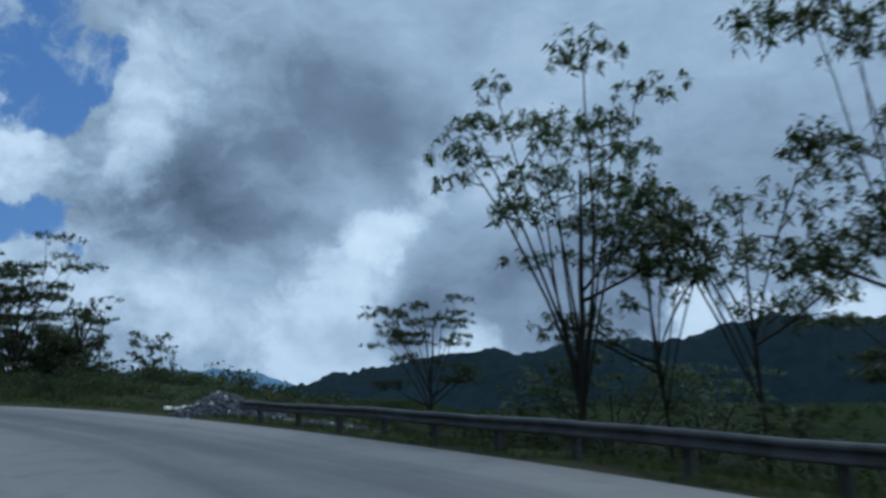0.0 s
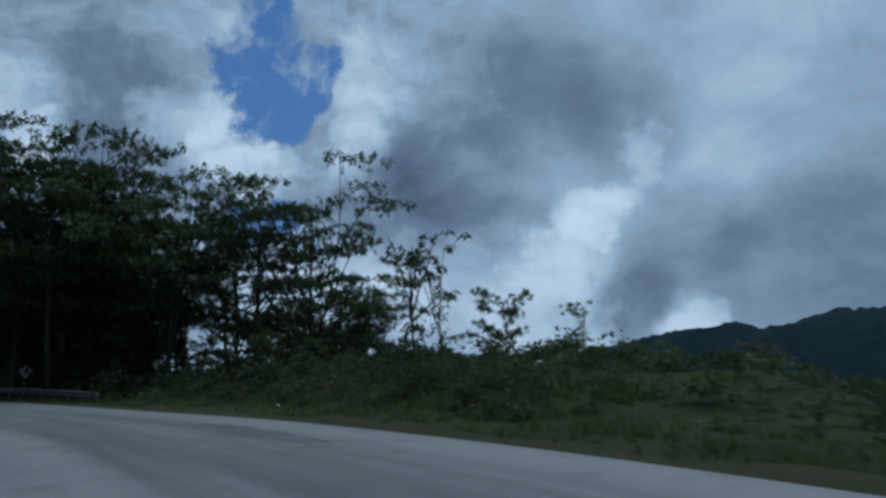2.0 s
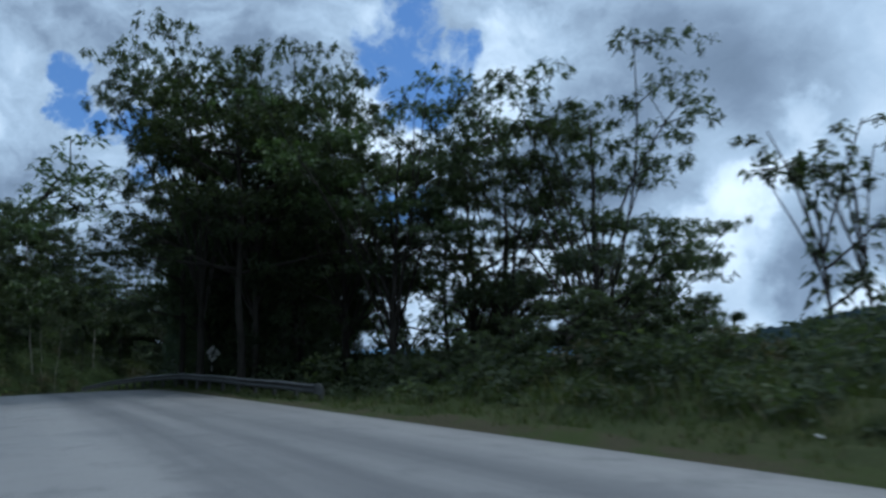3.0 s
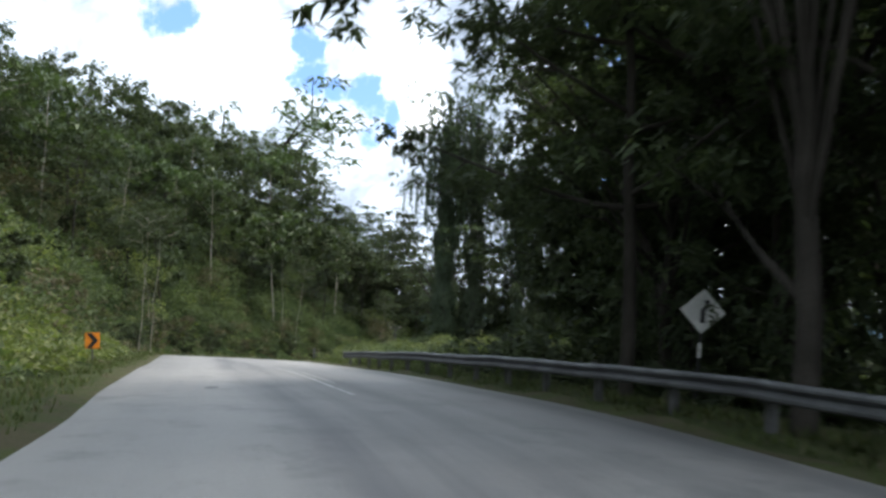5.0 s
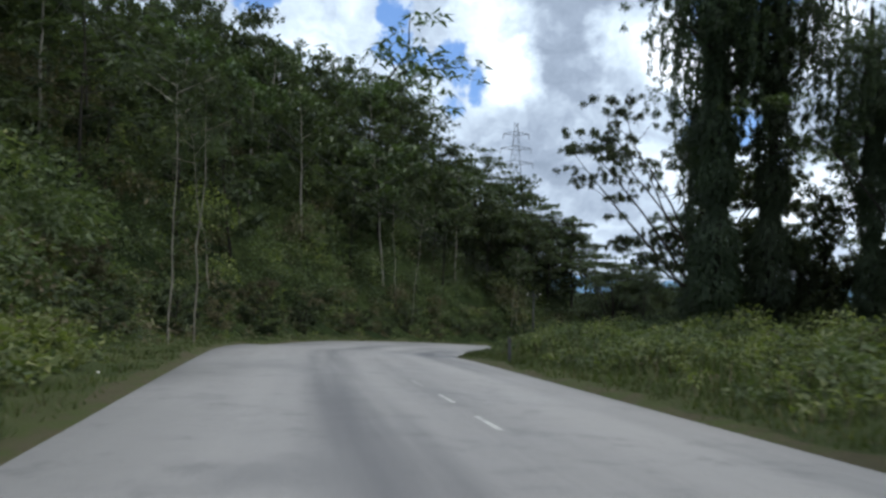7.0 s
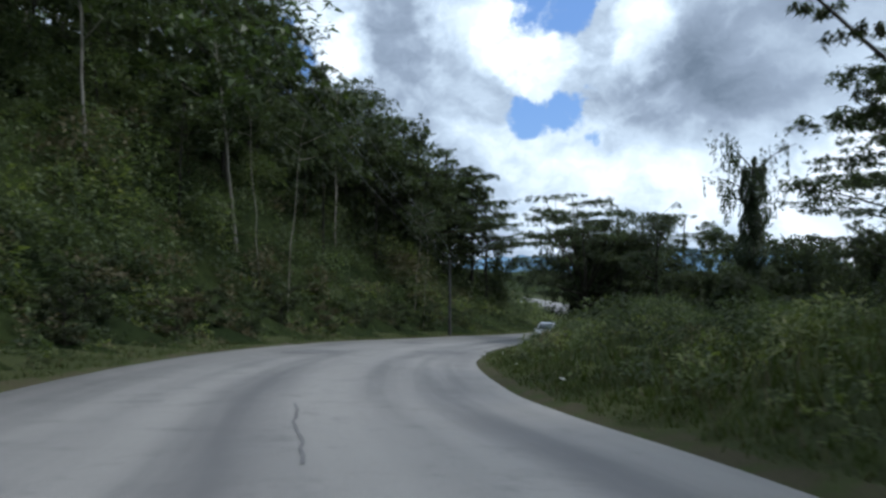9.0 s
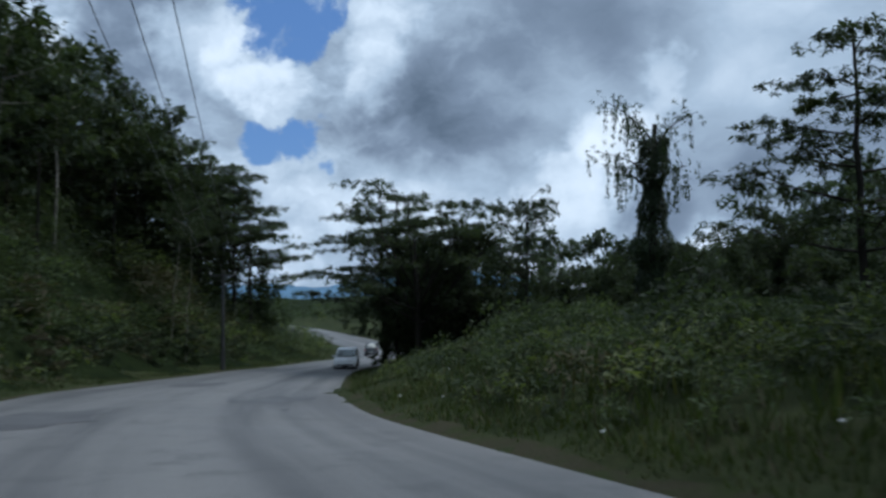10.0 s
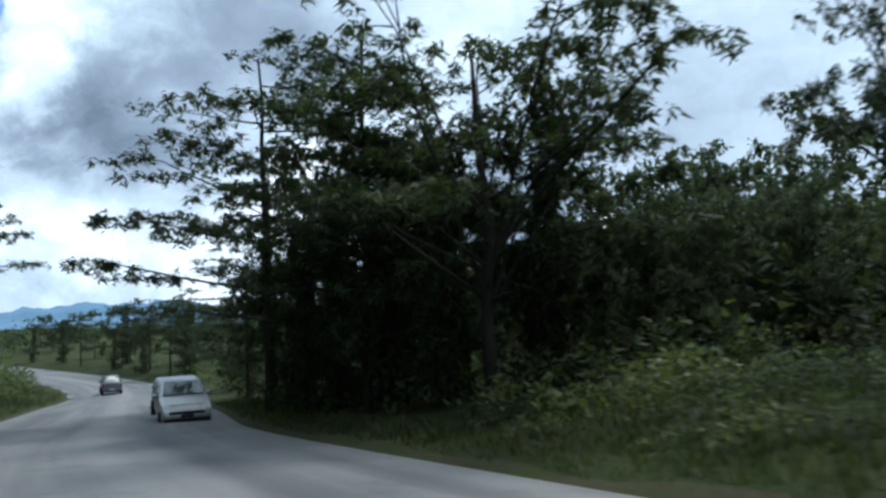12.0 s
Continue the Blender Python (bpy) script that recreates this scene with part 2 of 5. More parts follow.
M_SCREEN = material("sky_glazed_windscreen", speckled((.10, .12, .125), (.085, .105, .11), 2, 40), .06, .55, .8)
M_RUBBER = material("rubber", speckled((.018, .018, .018), (.028, .028, .028), 5, 50), .85)
M_LAMP = material("lamp_lens", speckled((.75, .76, .76), (.65, .66, .66), 5, 50), .15, 0, .6)
M_RED = material("red_lens", speckled((.35, .02, .02), (.28, .015, .015), 5, 50), .25, 0, .5)
M_CONCRETE = material("concrete", speckled((.36, .355, .34), (.28, .275, .26), 1.5, 26, (.18, .17, .16)), .85)
M_LITTER = material("litter_plastic", speckled((.70, .70, .68), (.5, .5, .5), 5, 40), .5)
M_EARTH = material("bare_earth", speckled((.16, .115, .070), (.11, .080, .050), .8, 12, (.06, .045, .03), .6, .05), .95, 0, .1)


def far_haze_nodes(base, glow, strength):
    """Far wooded hills; the light of the air in front of them is put in as emission."""
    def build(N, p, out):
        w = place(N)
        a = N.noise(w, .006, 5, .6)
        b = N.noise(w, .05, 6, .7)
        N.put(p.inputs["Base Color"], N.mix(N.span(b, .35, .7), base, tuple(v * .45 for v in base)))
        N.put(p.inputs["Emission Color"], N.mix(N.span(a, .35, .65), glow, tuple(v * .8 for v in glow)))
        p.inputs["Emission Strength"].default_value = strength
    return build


# navy and blue haze glow, added over the hills' own dark colour
M_RIDGE = material("far_wood", far_haze_nodes((.012, .020, .016), (.0055, .0115, .020), 1.0), .95, 0, .02)
M_BLUEHILL = material("blue_haze_distance", far_haze_nodes((.03, .05, .05), (.095, .170, .275), 1.0), .95, 0, .0)

# ---- mesh helpers ----
def mesh_of(name, verts, faces, mats, slots=None, smooth=False):
    me = bpy.data.meshes.new(name)
    me.from_pydata(verts if isinstance(verts, list) else np.asarray(verts).tolist(), [], faces if isinstance(faces, list) else np.asarray(faces).tolist())
    for m in mats if isinstance(mats, (list, tuple)) else [mats]:
        me.materials.append(m)
    if slots is not None:
        me.polygons.foreach_set("material_index", np.asarray(slots, dtype=np.int32))
    if smooth:
        me.polygons.foreach_set("use_smooth", np.ones(len(me.polygons), dtype=bool))
    me.update()
    return me


def part(name, me, parent, label="", m=None):
    """Links a mesh (or a bmesh with its material) as one part under a thing."""
    ob = new(name, me)
    ob.parent = parent
    if m is not None:
        ob.matrix_basis = m
    return tagged(ob, label) if label else ob


def solid(name, bm, material, bevel=0.0, smooth=False):
    """A mesh from a bmesh, with worn edges."""
    if bevel:
        bmesh.ops.bevel(bm, geom=list(bm.edges), offset=bevel, segments=2, affect="EDGES", profile=0.6, clamp_overlap=True)
    me = bpy.data.meshes.new(name)
    bm.to_mesh(me)
    bm.free()
    me.materials.append(material)
    if smooth:
        me.polygons.foreach_set("use_smooth", np.ones(len(me.polygons), dtype=bool))
    return me


def box(sx, sy, sz, at=(0, 0, 0), bm=None):
    bm = bm or bmesh.new()
    bmesh.ops.create_cube(bm, size=1.0, matrix=Matrix.Translation(at) @ Matrix.Diagonal((sx, sy, sz, 1)))
    return bm


def rod(r1, r2, depth, at=(0, 0, 0), turn=None, sides=10, bm=None):
    bm = bm or bmesh.new()
    bmesh.ops.create_cone(bm, cap_ends=True, segments=sides, radius1=r1, radius2=r2, depth=depth, matrix=Matrix.Translation(at) @ (turn or Matrix()))
    return bm


def outline(points, depth, bm=None):
    """A flat outline in x and z, pulled out along y."""
    bm = bm or bmesh.new()
    a = [bm.verts.new((x, -depth / 2, z)) for x, z in points]
    b = [bm.verts.new((x, depth / 2, z)) for x, z in points]
    bm.faces.new(a)
    bm.faces.new(b[::-1])
    for i in range(len(a)):
        j = (i + 1) % len(a)
        bm.faces.new((a[j], a[i], b[i], b[j]))
    return bm


# ---- the road's line ----
# the driven line on the road surface, before and after the stretch that is driven
DRIVEN = [(x, y, z - 1.4) for t, x, y, z, a, b, c in ROWS]
(ax, ay, az), (bx, by, bz) = DRIVEN[0], DRIVEN[1]
DRIVEN = [(ax - (bx - ax) * k + 0.05 * k * k, ay - (by - ay) * k, az) for k in (14, 9, 5, 2)] + DRIVEN
END = Vector(DRIVEN[-1])
AHEAD = Vector((-0.503, 0.864, 0))
ASIDE = Vector((0.864, 0.503, 0))


def smooth_line(points, step=2.0):
    """A Catmull-Rom curve through the points, resampled evenly."""
    p = np.array(points, float)
    p = np.vstack([2 * p[0] - p[1], p, 2 * p[-1] - p[-2]])
    out = []
    for i in range(1, len(p) - 2):
        a, b, c, d = p[i - 1:i + 3]
        n = max(2, int(np.linalg.norm(c - b) / 0.5))
        for u in np.linspace(0, 1, n, endpoint=False):
            out.append(0.5 * (2 * b + (c - a) * u + (2 * a - 5 * b + 4 * c - d) * u * u + (3 * b - a - 3 * c + d) * u ** 3))
    out = np.array(out + [p[-2]])
    l = np.r_[0, np.cumsum(np.linalg.norm(np.diff(out[:, :2], axis=0), axis=1))]
    s = np.arange(0, l[-1], step)
    return np.stack([np.interp(s, l, out[:, k]) for k in range(3)], 1)


# station (metres along the driven line, 20 at the start), offset of the road's middle, half its width
STATIONS = [(-200, 2.4, 4.6), (20, 2.4, 4.65), (44, 2.35, 4.6), (70, 2.1, 4.3), (96, 1.9, 3.8), (118, 1.65, 3.9), (130, 1.0, 4.2), (148, 0.05, 4.75), (163, -0.35, 5.1), (178, 0.1, 5.1), (192, .8, 4.8), (212, 1.2, 4.5), (900, 1.2, 4.4)]
drive = smooth_line(DRIVEN, 1.0)
near0 = int(np.argmin(np.linalg.norm(drive[:, :2], axis=1)))
station = np.arange(len(drive)) + 20.0 - near0
tang = np.gradient(drive[:, :2], axis=0)
tang /= np.linalg.norm(tang, axis=1)[:, None]
off = np.interp(station, [r[0] for r in STATIONS], [r[1] for r in STATIONS])
middle = [(drive[i, 0] + tang[i, 1] * off[i], drive[i, 1] - tang[i, 0] * off[i], drive[i, 2]) for i in range(0, len(drive), 4)]
for ahead, aside, drop in ((20, 3.6, 1.7), (33, 6.9, 2.75), (52, 11.4, 4.2), (74, 17.0, 5.7), (100, 19.5, 6.6), (128, 15.5, 6.6), (160, 6, 6.0), (200, -10, 6.5), (270, -50, 10)):
    q = END + AHEAD * ahead + ASIDE * aside
    middle.append((q.x, q.y, END.z - drop))
LINE = smooth_line(middle, 1.0)
k0 = int(np.argmin(np.linalg.norm(LINE[:, :2] - np.array([drive[near0, 0] + tang[near0, 1] * 2.1, drive[near0, 1] - tang[near0, 0] * 2.1]), axis=1)))
STA = np.arange(len(LINE)) + 20.0 - k0
TAN = np.gradient(LINE[:, :2], axis=0)
TAN /= np.linalg.norm(TAN, axis=1)[:, None]
zs = LINE[:, 2].copy()
for _ in range(30):
    zs[1:-1] = (zs[:-2] + 2 * zs[1:-1] + zs[2:]) / 4
LINE[:, 2] = zs
HALF = np.interp(STA, [r[0] for r in STATIONS], [r[2] for r in STATIONS])
# the road leans towards the inside of its right-hand bend
BANK = np.interp(STA, [0, 60, 120, 150, 185, 205, 230, 260, 400], [.015, .015, 0.0, -.03, -.035, -.02, .0, .02, 0])


def on_road(s, n, up=0.0):
    """A place at station s, n metres right of the road's middle."""
    i = np.clip(s - STA[0], 0, len(LINE) - 1.001)
    k = int(i)
    f = i - k
    p, t = LINE[k] * (1 - f) + LINE[k + 1] * f, TAN[k] * (1 - f) + TAN[k + 1] * f
    b = BANK[k]
    return Vector((p[0] + t[1] * n, p[1] - t[0] * n, p[2] + b * n + up))


def road_heading(s):
    """Degrees that the road heads left of +y at station s."""
    k = int(np.clip(s - STA[0], 0, len(LINE) - 1))
    return math.degrees(math.atan2(-TAN[k, 0], TAN[k, 1]))


def half_at(s):
    return float(np.interp(s, STA, HALF))


# ---- the lie of the land ----
REACH = np.array([0, 1.5, 4, 8, 15, 30, 60, 120, 250])
RIGHT_SIDE = [  # station, heights over the road at those reaches beyond its right edge
    (-60, [-.05, -.15, -.8, -2.6, -5, -9, -14, -20, -26]), (40, [-.05, -.15, -.7, -2.4, -5, -9, -14, -20, -26]), (50, [-.03, 0, -.1, -.5, -2.2, -7, -12, -20, -26]),
    (60, [0, .1, .5, .9, .6, -2, -7, -16, -26]), (74, [0, .15, .7, 1.1, .8, -1.5, -6, -14, -26]), (82, [-.02, -.05, -.2, -.9, -2.2, -5, -9, -14, -24]),
    (116, [-.02, -.05, -.2, -.9, -2.2, -5, -9, -14, -24]), (128, [-.02, .05, .3, .45, .2, -1.6, -4, -9, -20]), (150, [-.02, .06, .45, .8, .6, -.6, -1, 1, -12]),
    (172, [-.02, .10, .75, 1.2, 1.0, .8, 1, 3, -9]), (194, [-.02, .15, 1.0, 1.4, 1.15, 2.6, 6.5, 3.5, -8]), (205, [-.02, .08, .35, .5, .5, 2.8, 7, 3.5, -8]), (226, [-.02, .05, .2, .3, .1, 4.2, 8, 2, -5]), (300, [-.02, .1, .4, .6, 1, 3, 2, -6, -14]), (600, [-.02, .1, .2, .2, 0, -3, -6, -10, -20])]
LEFT_SIDE = [
    (-60, [-.02, 0, .1, .6, 2, 5, 10, 18, 30]), (66, [-.02, 0, .1, .8, 3, 8, 18, 32, 44]), (86, [-.02, -.1, .25, 2.0, 6.3, 14.2, 27.7, 46.1, 56.1]), (140, [-.02, -.05, .3, 2.6, 8.3, 17.4, 30.4, 49.9, 64]),
    (172, [-.02, -.05, .4, 4.4, 12.5, 20.5, 28.5, 53.6, 70]), (205, [-.02, -.05, .4, 4.8, 13.5, 26.0, 39.8, 49.4, 68]), (228, [-.02, 0, .5, 3.8, 10.5, 29.5, 39.5, 43.8, 52.7]), (250, [-.02, .05, .5, 2.8, 10.5, 26.5, 28.2, 29.4, 32.8]),
    (268, [-.02, .1, .8, 2.6, 5.5, 10.5, 12.0, 12.5, 9.2]), (290, [-.02, .1, .6, 1.4, 1.8, 1.4, 1, -2, -6]), (340, [-.02, .1, .3, .4, 0, -2, -4, -7, -12]), (600, [-.02, .1, .2, .2, 0, -3, -6, -10, -20])]


def side_height(table, s, u):
    st = np.array([r[0] for r in table], float)
    rows = np.array([r[1] for r in table], float)
    s = np.clip(s, st[0], st[-1] - 1e-6)
    i = np.clip(np.searchsorted(st, s, "right") - 1, 0, len(st) - 2)
    f = (s - st[i]) / (st[i + 1] - st[i])
    f = f * f * (3 - 2 * f)
    j = np.clip(np.searchsorted(REACH, u, "right") - 1, 0, len(REACH) - 2)
    g = np.clip((u - REACH[j]) / (REACH[j + 1] - REACH[j]), 0, 1)
    a = rows[i, j] * (1 - g) + rows[i, j + 1] * g
    b = rows[i + 1, j] * (1 - g) + rows[i + 1, j + 1] * g
    return a * (1 - f) + b * f


def waves(x, y, seed, octaves):
    """Cheap smooth noise from sums of sines, for large fields."""
    r = np.random.RandomState(seed)
    z = 0
    for wavelength, height in octaves:
        for _ in range(5):
            a, ph = r.uniform(0, 2 * np.pi), r.uniform(0, 2 * np.pi)
            w = wavelength * r.uniform(.7, 1.4)
            z = z + height / 2.2 * np.sin((x * np.cos(a) + y * np.sin(a)) * 2 * np.pi / w + ph)
    return z


def land(x, y):
    """Height of the ground, with how far it lies beyond the road's edge, its station and its side."""
    x, y = np.asarray(x, float), np.asarray(y, float)
    shape = x.shape
    x, y = x.ravel(), y.ravel()
    best, which = np.full(x.shape, 1e18), np.zeros(x.shape, int)
    for k in range(0, len(LINE), 2):
        d = (x - LINE[k, 0]) ** 2 + (y - LINE[k, 1]) ** 2
        m = d < best
        best[m], which[m] = d[m], k
    dx, dy = x - LINE[which, 0], y - LINE[which, 1]
    n = dx * TAN[which, 1] - dy * TAN[which, 0]
    along = dx * TAN[which, 0] + dy * TAN[which, 1]
    dist = np.sqrt(best)
    n = np.where(np.abs(along) > 3, np.sign(n + 1e-9) * dist, n)
    s = STA[which] + np.clip(along, -3, 3)
    u = np.abs(n) - HALF[which]
    zr = LINE[which, 2] + BANK[which] * np.clip(n, -HALF[which], HALF[which])
    h = np.where(n > 0, side_height(RIGHT_SIDE, s, np.maximum(u, 0)), side_height(LEFT_SIDE, s, np.maximum(u, 0)))
    rough = np.clip((u - 1.5) / 8, 0, 1)
    z = zr + h + rough * waves(x, y, 3, [(5, .12), (14, .28)]) + np.clip((u - 15) / 60, 0, 1) * waves(x, y, 5, [(40, 1.2), (110, 3.0)])
    z = np.where(u < .4, zr - .35, z)
    # far off everything sinks to the plain
    far = np.clip((dist - 260) / 500, 0, 1)
    far = far * far * (3 - 2 * far)
    z = z * (1 - far) + far * (-34 + waves(x, y, 8, [(300, 3), (900, 6)]))
    return z.reshape(shape), u.reshape(shape), s.reshape(shape), (n > 0).reshape(shape)


def ground_z(x, y):
    return float(land(np.array([x]), np.array([y]))[0][0])


def build_ground():
    k = 270
    u = np.linspace(-1, 1, k)
    span = 90 * np.sinh(4.6 * u) / 1.0
    span *= 4600 / span.max()
    X, Y = np.meshgrid(span - 78, span + 78, indexing="ij")
    Z, far, s, right = land(X, Y)
    verts = np.stack([X, Y, Z], -1).reshape(-1, 3)
    i, j = np.meshgrid(np.arange(k - 1), np.arange(k - 1), indexing="ij")
    a = (i * k + j).ravel()
    faces = np.stack([a, a + k, a + k + 1, a + 1], 1)
    centre = far[:-1, :-1].ravel()
    st, rt = s[:-1, :-1].ravel(), right[:-1, :-1].ravel()
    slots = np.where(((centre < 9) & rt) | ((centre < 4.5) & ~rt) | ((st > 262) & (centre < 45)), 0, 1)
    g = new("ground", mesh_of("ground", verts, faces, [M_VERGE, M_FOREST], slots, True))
    tagged(g, "rolling grassy and wooded ground beside the road", "ground", kind="structure")


build_ground()


# ---- road, verges, markings ----
def ribbon(name, s0, s1, step, lanes, mats, jag=0.0, smooth=True):
    """A strip along the road; lanes gives for a station the offsets and heights across."""
    r = np.random.RandomState(4)
    ss = np.arange(s0, s1, step)
    verts, faces, uv = [], [], []
    for s in ss:
        row = lanes(s)
        for q, (n, up) in enumerate(row):
            edge = q in (0, len(row) - 1)
            n2 = n + (r.uniform(-jag, jag) if edge else 0)
            verts.append(tuple(on_road(s, n2, up)))
            uv.append((n2, s))
    w = len(lanes(s0))
    for i in range(len(ss) - 1):
        for q in range(w - 1):
            a = i * w + q
            faces.append((a, a + 1, a + w + 1, a + w))
    me = mesh_of(name, verts, faces, mats, None, smooth)
    layer = me.uv_layers.new(name="along")
    idx = np.zeros(len(me.loops), dtype=np.int32)
    me.loops.foreach_get("vertex_index", idx)
    layer.data.foreach_set("uv", np.array(uv, dtype=np.float32)[idx].ravel())
    return me


def road_lane(s):
    w = half_at(s)
    return [(-w - .12, -.12), (-w, 0.0), (-w * .5, .03), (0, .045), (w * .5, .03), (w, 0.0), (w + .12, -.12)]


road = tagged(new("road", ribbon("road", -60, 430, 1.0, road_lane, M_ASPHALT, .10)), "grey worn asphalt road with two lanes", "road", kind="structure")


def verge_lane(side, table):
    def lane(s):
        w = half_at(s)
        row = []
        for u in (-.15, .12, .5, 1.0, 1.6, 2.4, 3.3):
            h = float(side_height(table, np.array([s]), np.array([max(u, 0.0)]))[0])
            lump = .05 * math.sin(s * 1.7 + u * 3) + .04 * math.sin(s * .6 + u * 5)
            row.append((side * (w + u), h + (lump + .05 if u > .2 else (.012 if u > 0 else -.06))))
        return row if side > 0 else row[::-1]
    return lane


for side, table in ((1, RIGHT_SIDE), (-1, LEFT_SIDE)):
    strip = ribbon("verge", -50, 330, 1.0, verge_lane(side, table), [M_VERGE, M_EDGE], .06)
    strip.polygons.foreach_set("material_index", np.array([1 if (i % 6 in ((0, 1) if side > 0 else (5, 4))) else 0 for i in range(len(strip.polygons))], dtype=np.int32))
    tagged(new("verge", strip), "narrow grass verge along the asphalt edge", "verge", kind="structure")


def road_patch(name, s, n, length, width, material, seed, label, turn=0.0, lift=.008):
    """A ragged flat patch that lies on the asphalt."""
    r = random.Random(seed)
    pts = []
    for k in range(22):
        a = 2 * math.pi * k / 22
        q = r.uniform(.65, 1.1)
        dx, dy = math.cos(a) * length / 2 * q, math.sin(a) * width / 2 * q
        ds, dn = dx * math.cos(turn) - dy * math.sin(turn), dx * math.sin(turn) + dy * math.cos(turn)
        w = half_at(s)
        nn = n + dn
        crown = .045 - .045 * min(abs(nn) / w, 1.0) ** 1.4
        pts.append(on_road(s + ds, nn, crown + lift))
    bm = bmesh.new()
    vs = [bm.verts.new(p) for p in pts]
    mid = bm.verts.new(sum(pts, Vector()) / len(pts) + Vector((0, 0, .004)))
    for k in range(len(vs)):
        bm.faces.new((vs[k], vs[(k + 1) % len(vs)], mid))
    me = solid(name, bm, material)
    return part(name, me, road, label)


def road_line(name, s0, s1, n, width, material, lift=.012, wobble=0.0):
    ss = np.linspace(s0, s1, max(2, int((s1 - s0) / .5) + 1))
    verts, faces = [], []
    for s in ss:
        w = half_at(s)
        nn = n + wobble * math.sin(s * 2.1) + wobble * .6 * math.sin(s * 5.3)
        crown = .045 - .03 * min(abs(nn) / w * 2, 1.0)
        verts += [tuple(on_road(s, nn - width / 2, crown + lift)), tuple(on_road(s, nn + width / 2, crown + lift))]
    faces = [(2 * i, 2 * i + 1, 2 * i + 3, 2 * i + 2) for i in range(len(ss) - 1)]
    return part(name, mesh_of(name, verts, faces, material), road)


# faded markings and repairs
for s0, s1, n, w in ((104, 117, .5, .09), (107.5, 117, .78, .06), (128.6, 129.9, .92, .09), (131.6, 132.9, .95, .08), (134.6, 135.9, .9, .07)):
    road_line("lane_dash", s0, s1, n, w, M_PAINT)
road_line("crack", 157.5, 163.5, .5, .05, M_PATCH, .012, .03)
for k in range(9):
    road_line("rumble_bar", 119.9 + k * .26, 119.955 + k * .26, -3.05, .24, M_TAR, .012)
road_line("crack", 185, 190, 1.9, .16, M_TAR, .012, .35)
road_line("crack", 183.5, 187, 3.0, .10, M_TAR, .012, .25)
road_line("crack", 196, 199, -.6, .14, M_TAR, .012, .2)
road_line("crack", 176, 181, -2.6, .08, M_TAR, .012, .15)
road_patch("repair", 187.5, 2.7, 4.0, 2.0, M_PATCH, 5, "dark asphalt repair", .5)
road_patch("repair", 182, -2.0, 5.5, 2.8, M_PATCH, 8, "dark asphalt repair", .2)
road_patch("repair", 197.5, -1.0, 4.5, 2.2, M_PATCH, 11, "dark asphalt repair", .1)
road_patch("repair", 106, -1.9, .9, .3, M_PATCH, 14, "dark asphalt repair", .1)
road_patch("repair", 62, 2.6, 7, .8, M_PATCH, 15, "dark asphalt repair", .05)

# ---- distance ----
def backdrop(name, profile, distance, foot, mat, label, seed, lumps):
    """A long far range of hills, with its crest's height over the eye in degrees for each heading."""
    az = np.arange(profile[0][0], profile[-1][0] + .01, .08)
    el = np.interp(az, [p[0] for p in profile], [p[1] for p in profile])
    verts, faces = [], []
    rings = 9
    for k in range(rings):
        f = k / (rings - 1)
        d = distance * (1 + .55 * f)
        a = np.radians(az)
        x, y = -np.sin(a) * d - 40, np.cos(a) * d + 50
        crest = np.tan(np.radians(el)) * distance * 1.22
        shape = math.sin(min(f / .4, 1.0) * math.pi / 2) if f < .4 else math.cos((f - .4) / .6 * math.pi / 2)
        z = foot + (crest - foot) * shape + shape * waves(x, y, seed, lumps)
        verts += list(zip(x.tolist(), y.tolist(), z.tolist()))
    w = len(az)
    for k in range(rings - 1):
        for i in range(w - 1):
            faces.append((k * w + i, k * w + i + 1, (k + 1) * w + i + 1, (k + 1) * w + i))
    return tagged(new(name, mesh_of(name, verts, faces, mat, None, True)), label, "hills", kind="structure")


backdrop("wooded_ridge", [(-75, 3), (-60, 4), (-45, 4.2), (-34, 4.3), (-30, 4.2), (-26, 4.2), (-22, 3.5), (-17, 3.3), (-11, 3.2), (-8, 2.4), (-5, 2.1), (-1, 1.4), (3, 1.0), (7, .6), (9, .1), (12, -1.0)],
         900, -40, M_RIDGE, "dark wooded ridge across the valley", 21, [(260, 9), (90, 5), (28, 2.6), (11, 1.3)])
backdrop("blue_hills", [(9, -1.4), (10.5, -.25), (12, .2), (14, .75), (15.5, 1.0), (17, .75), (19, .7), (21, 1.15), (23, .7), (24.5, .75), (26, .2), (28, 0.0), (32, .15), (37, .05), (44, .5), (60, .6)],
         2300, -60, M_BLUEHILL, "far hills on the horizon in pale blue haze", 31, [(600, 10), (200, 6), (70, 3)])

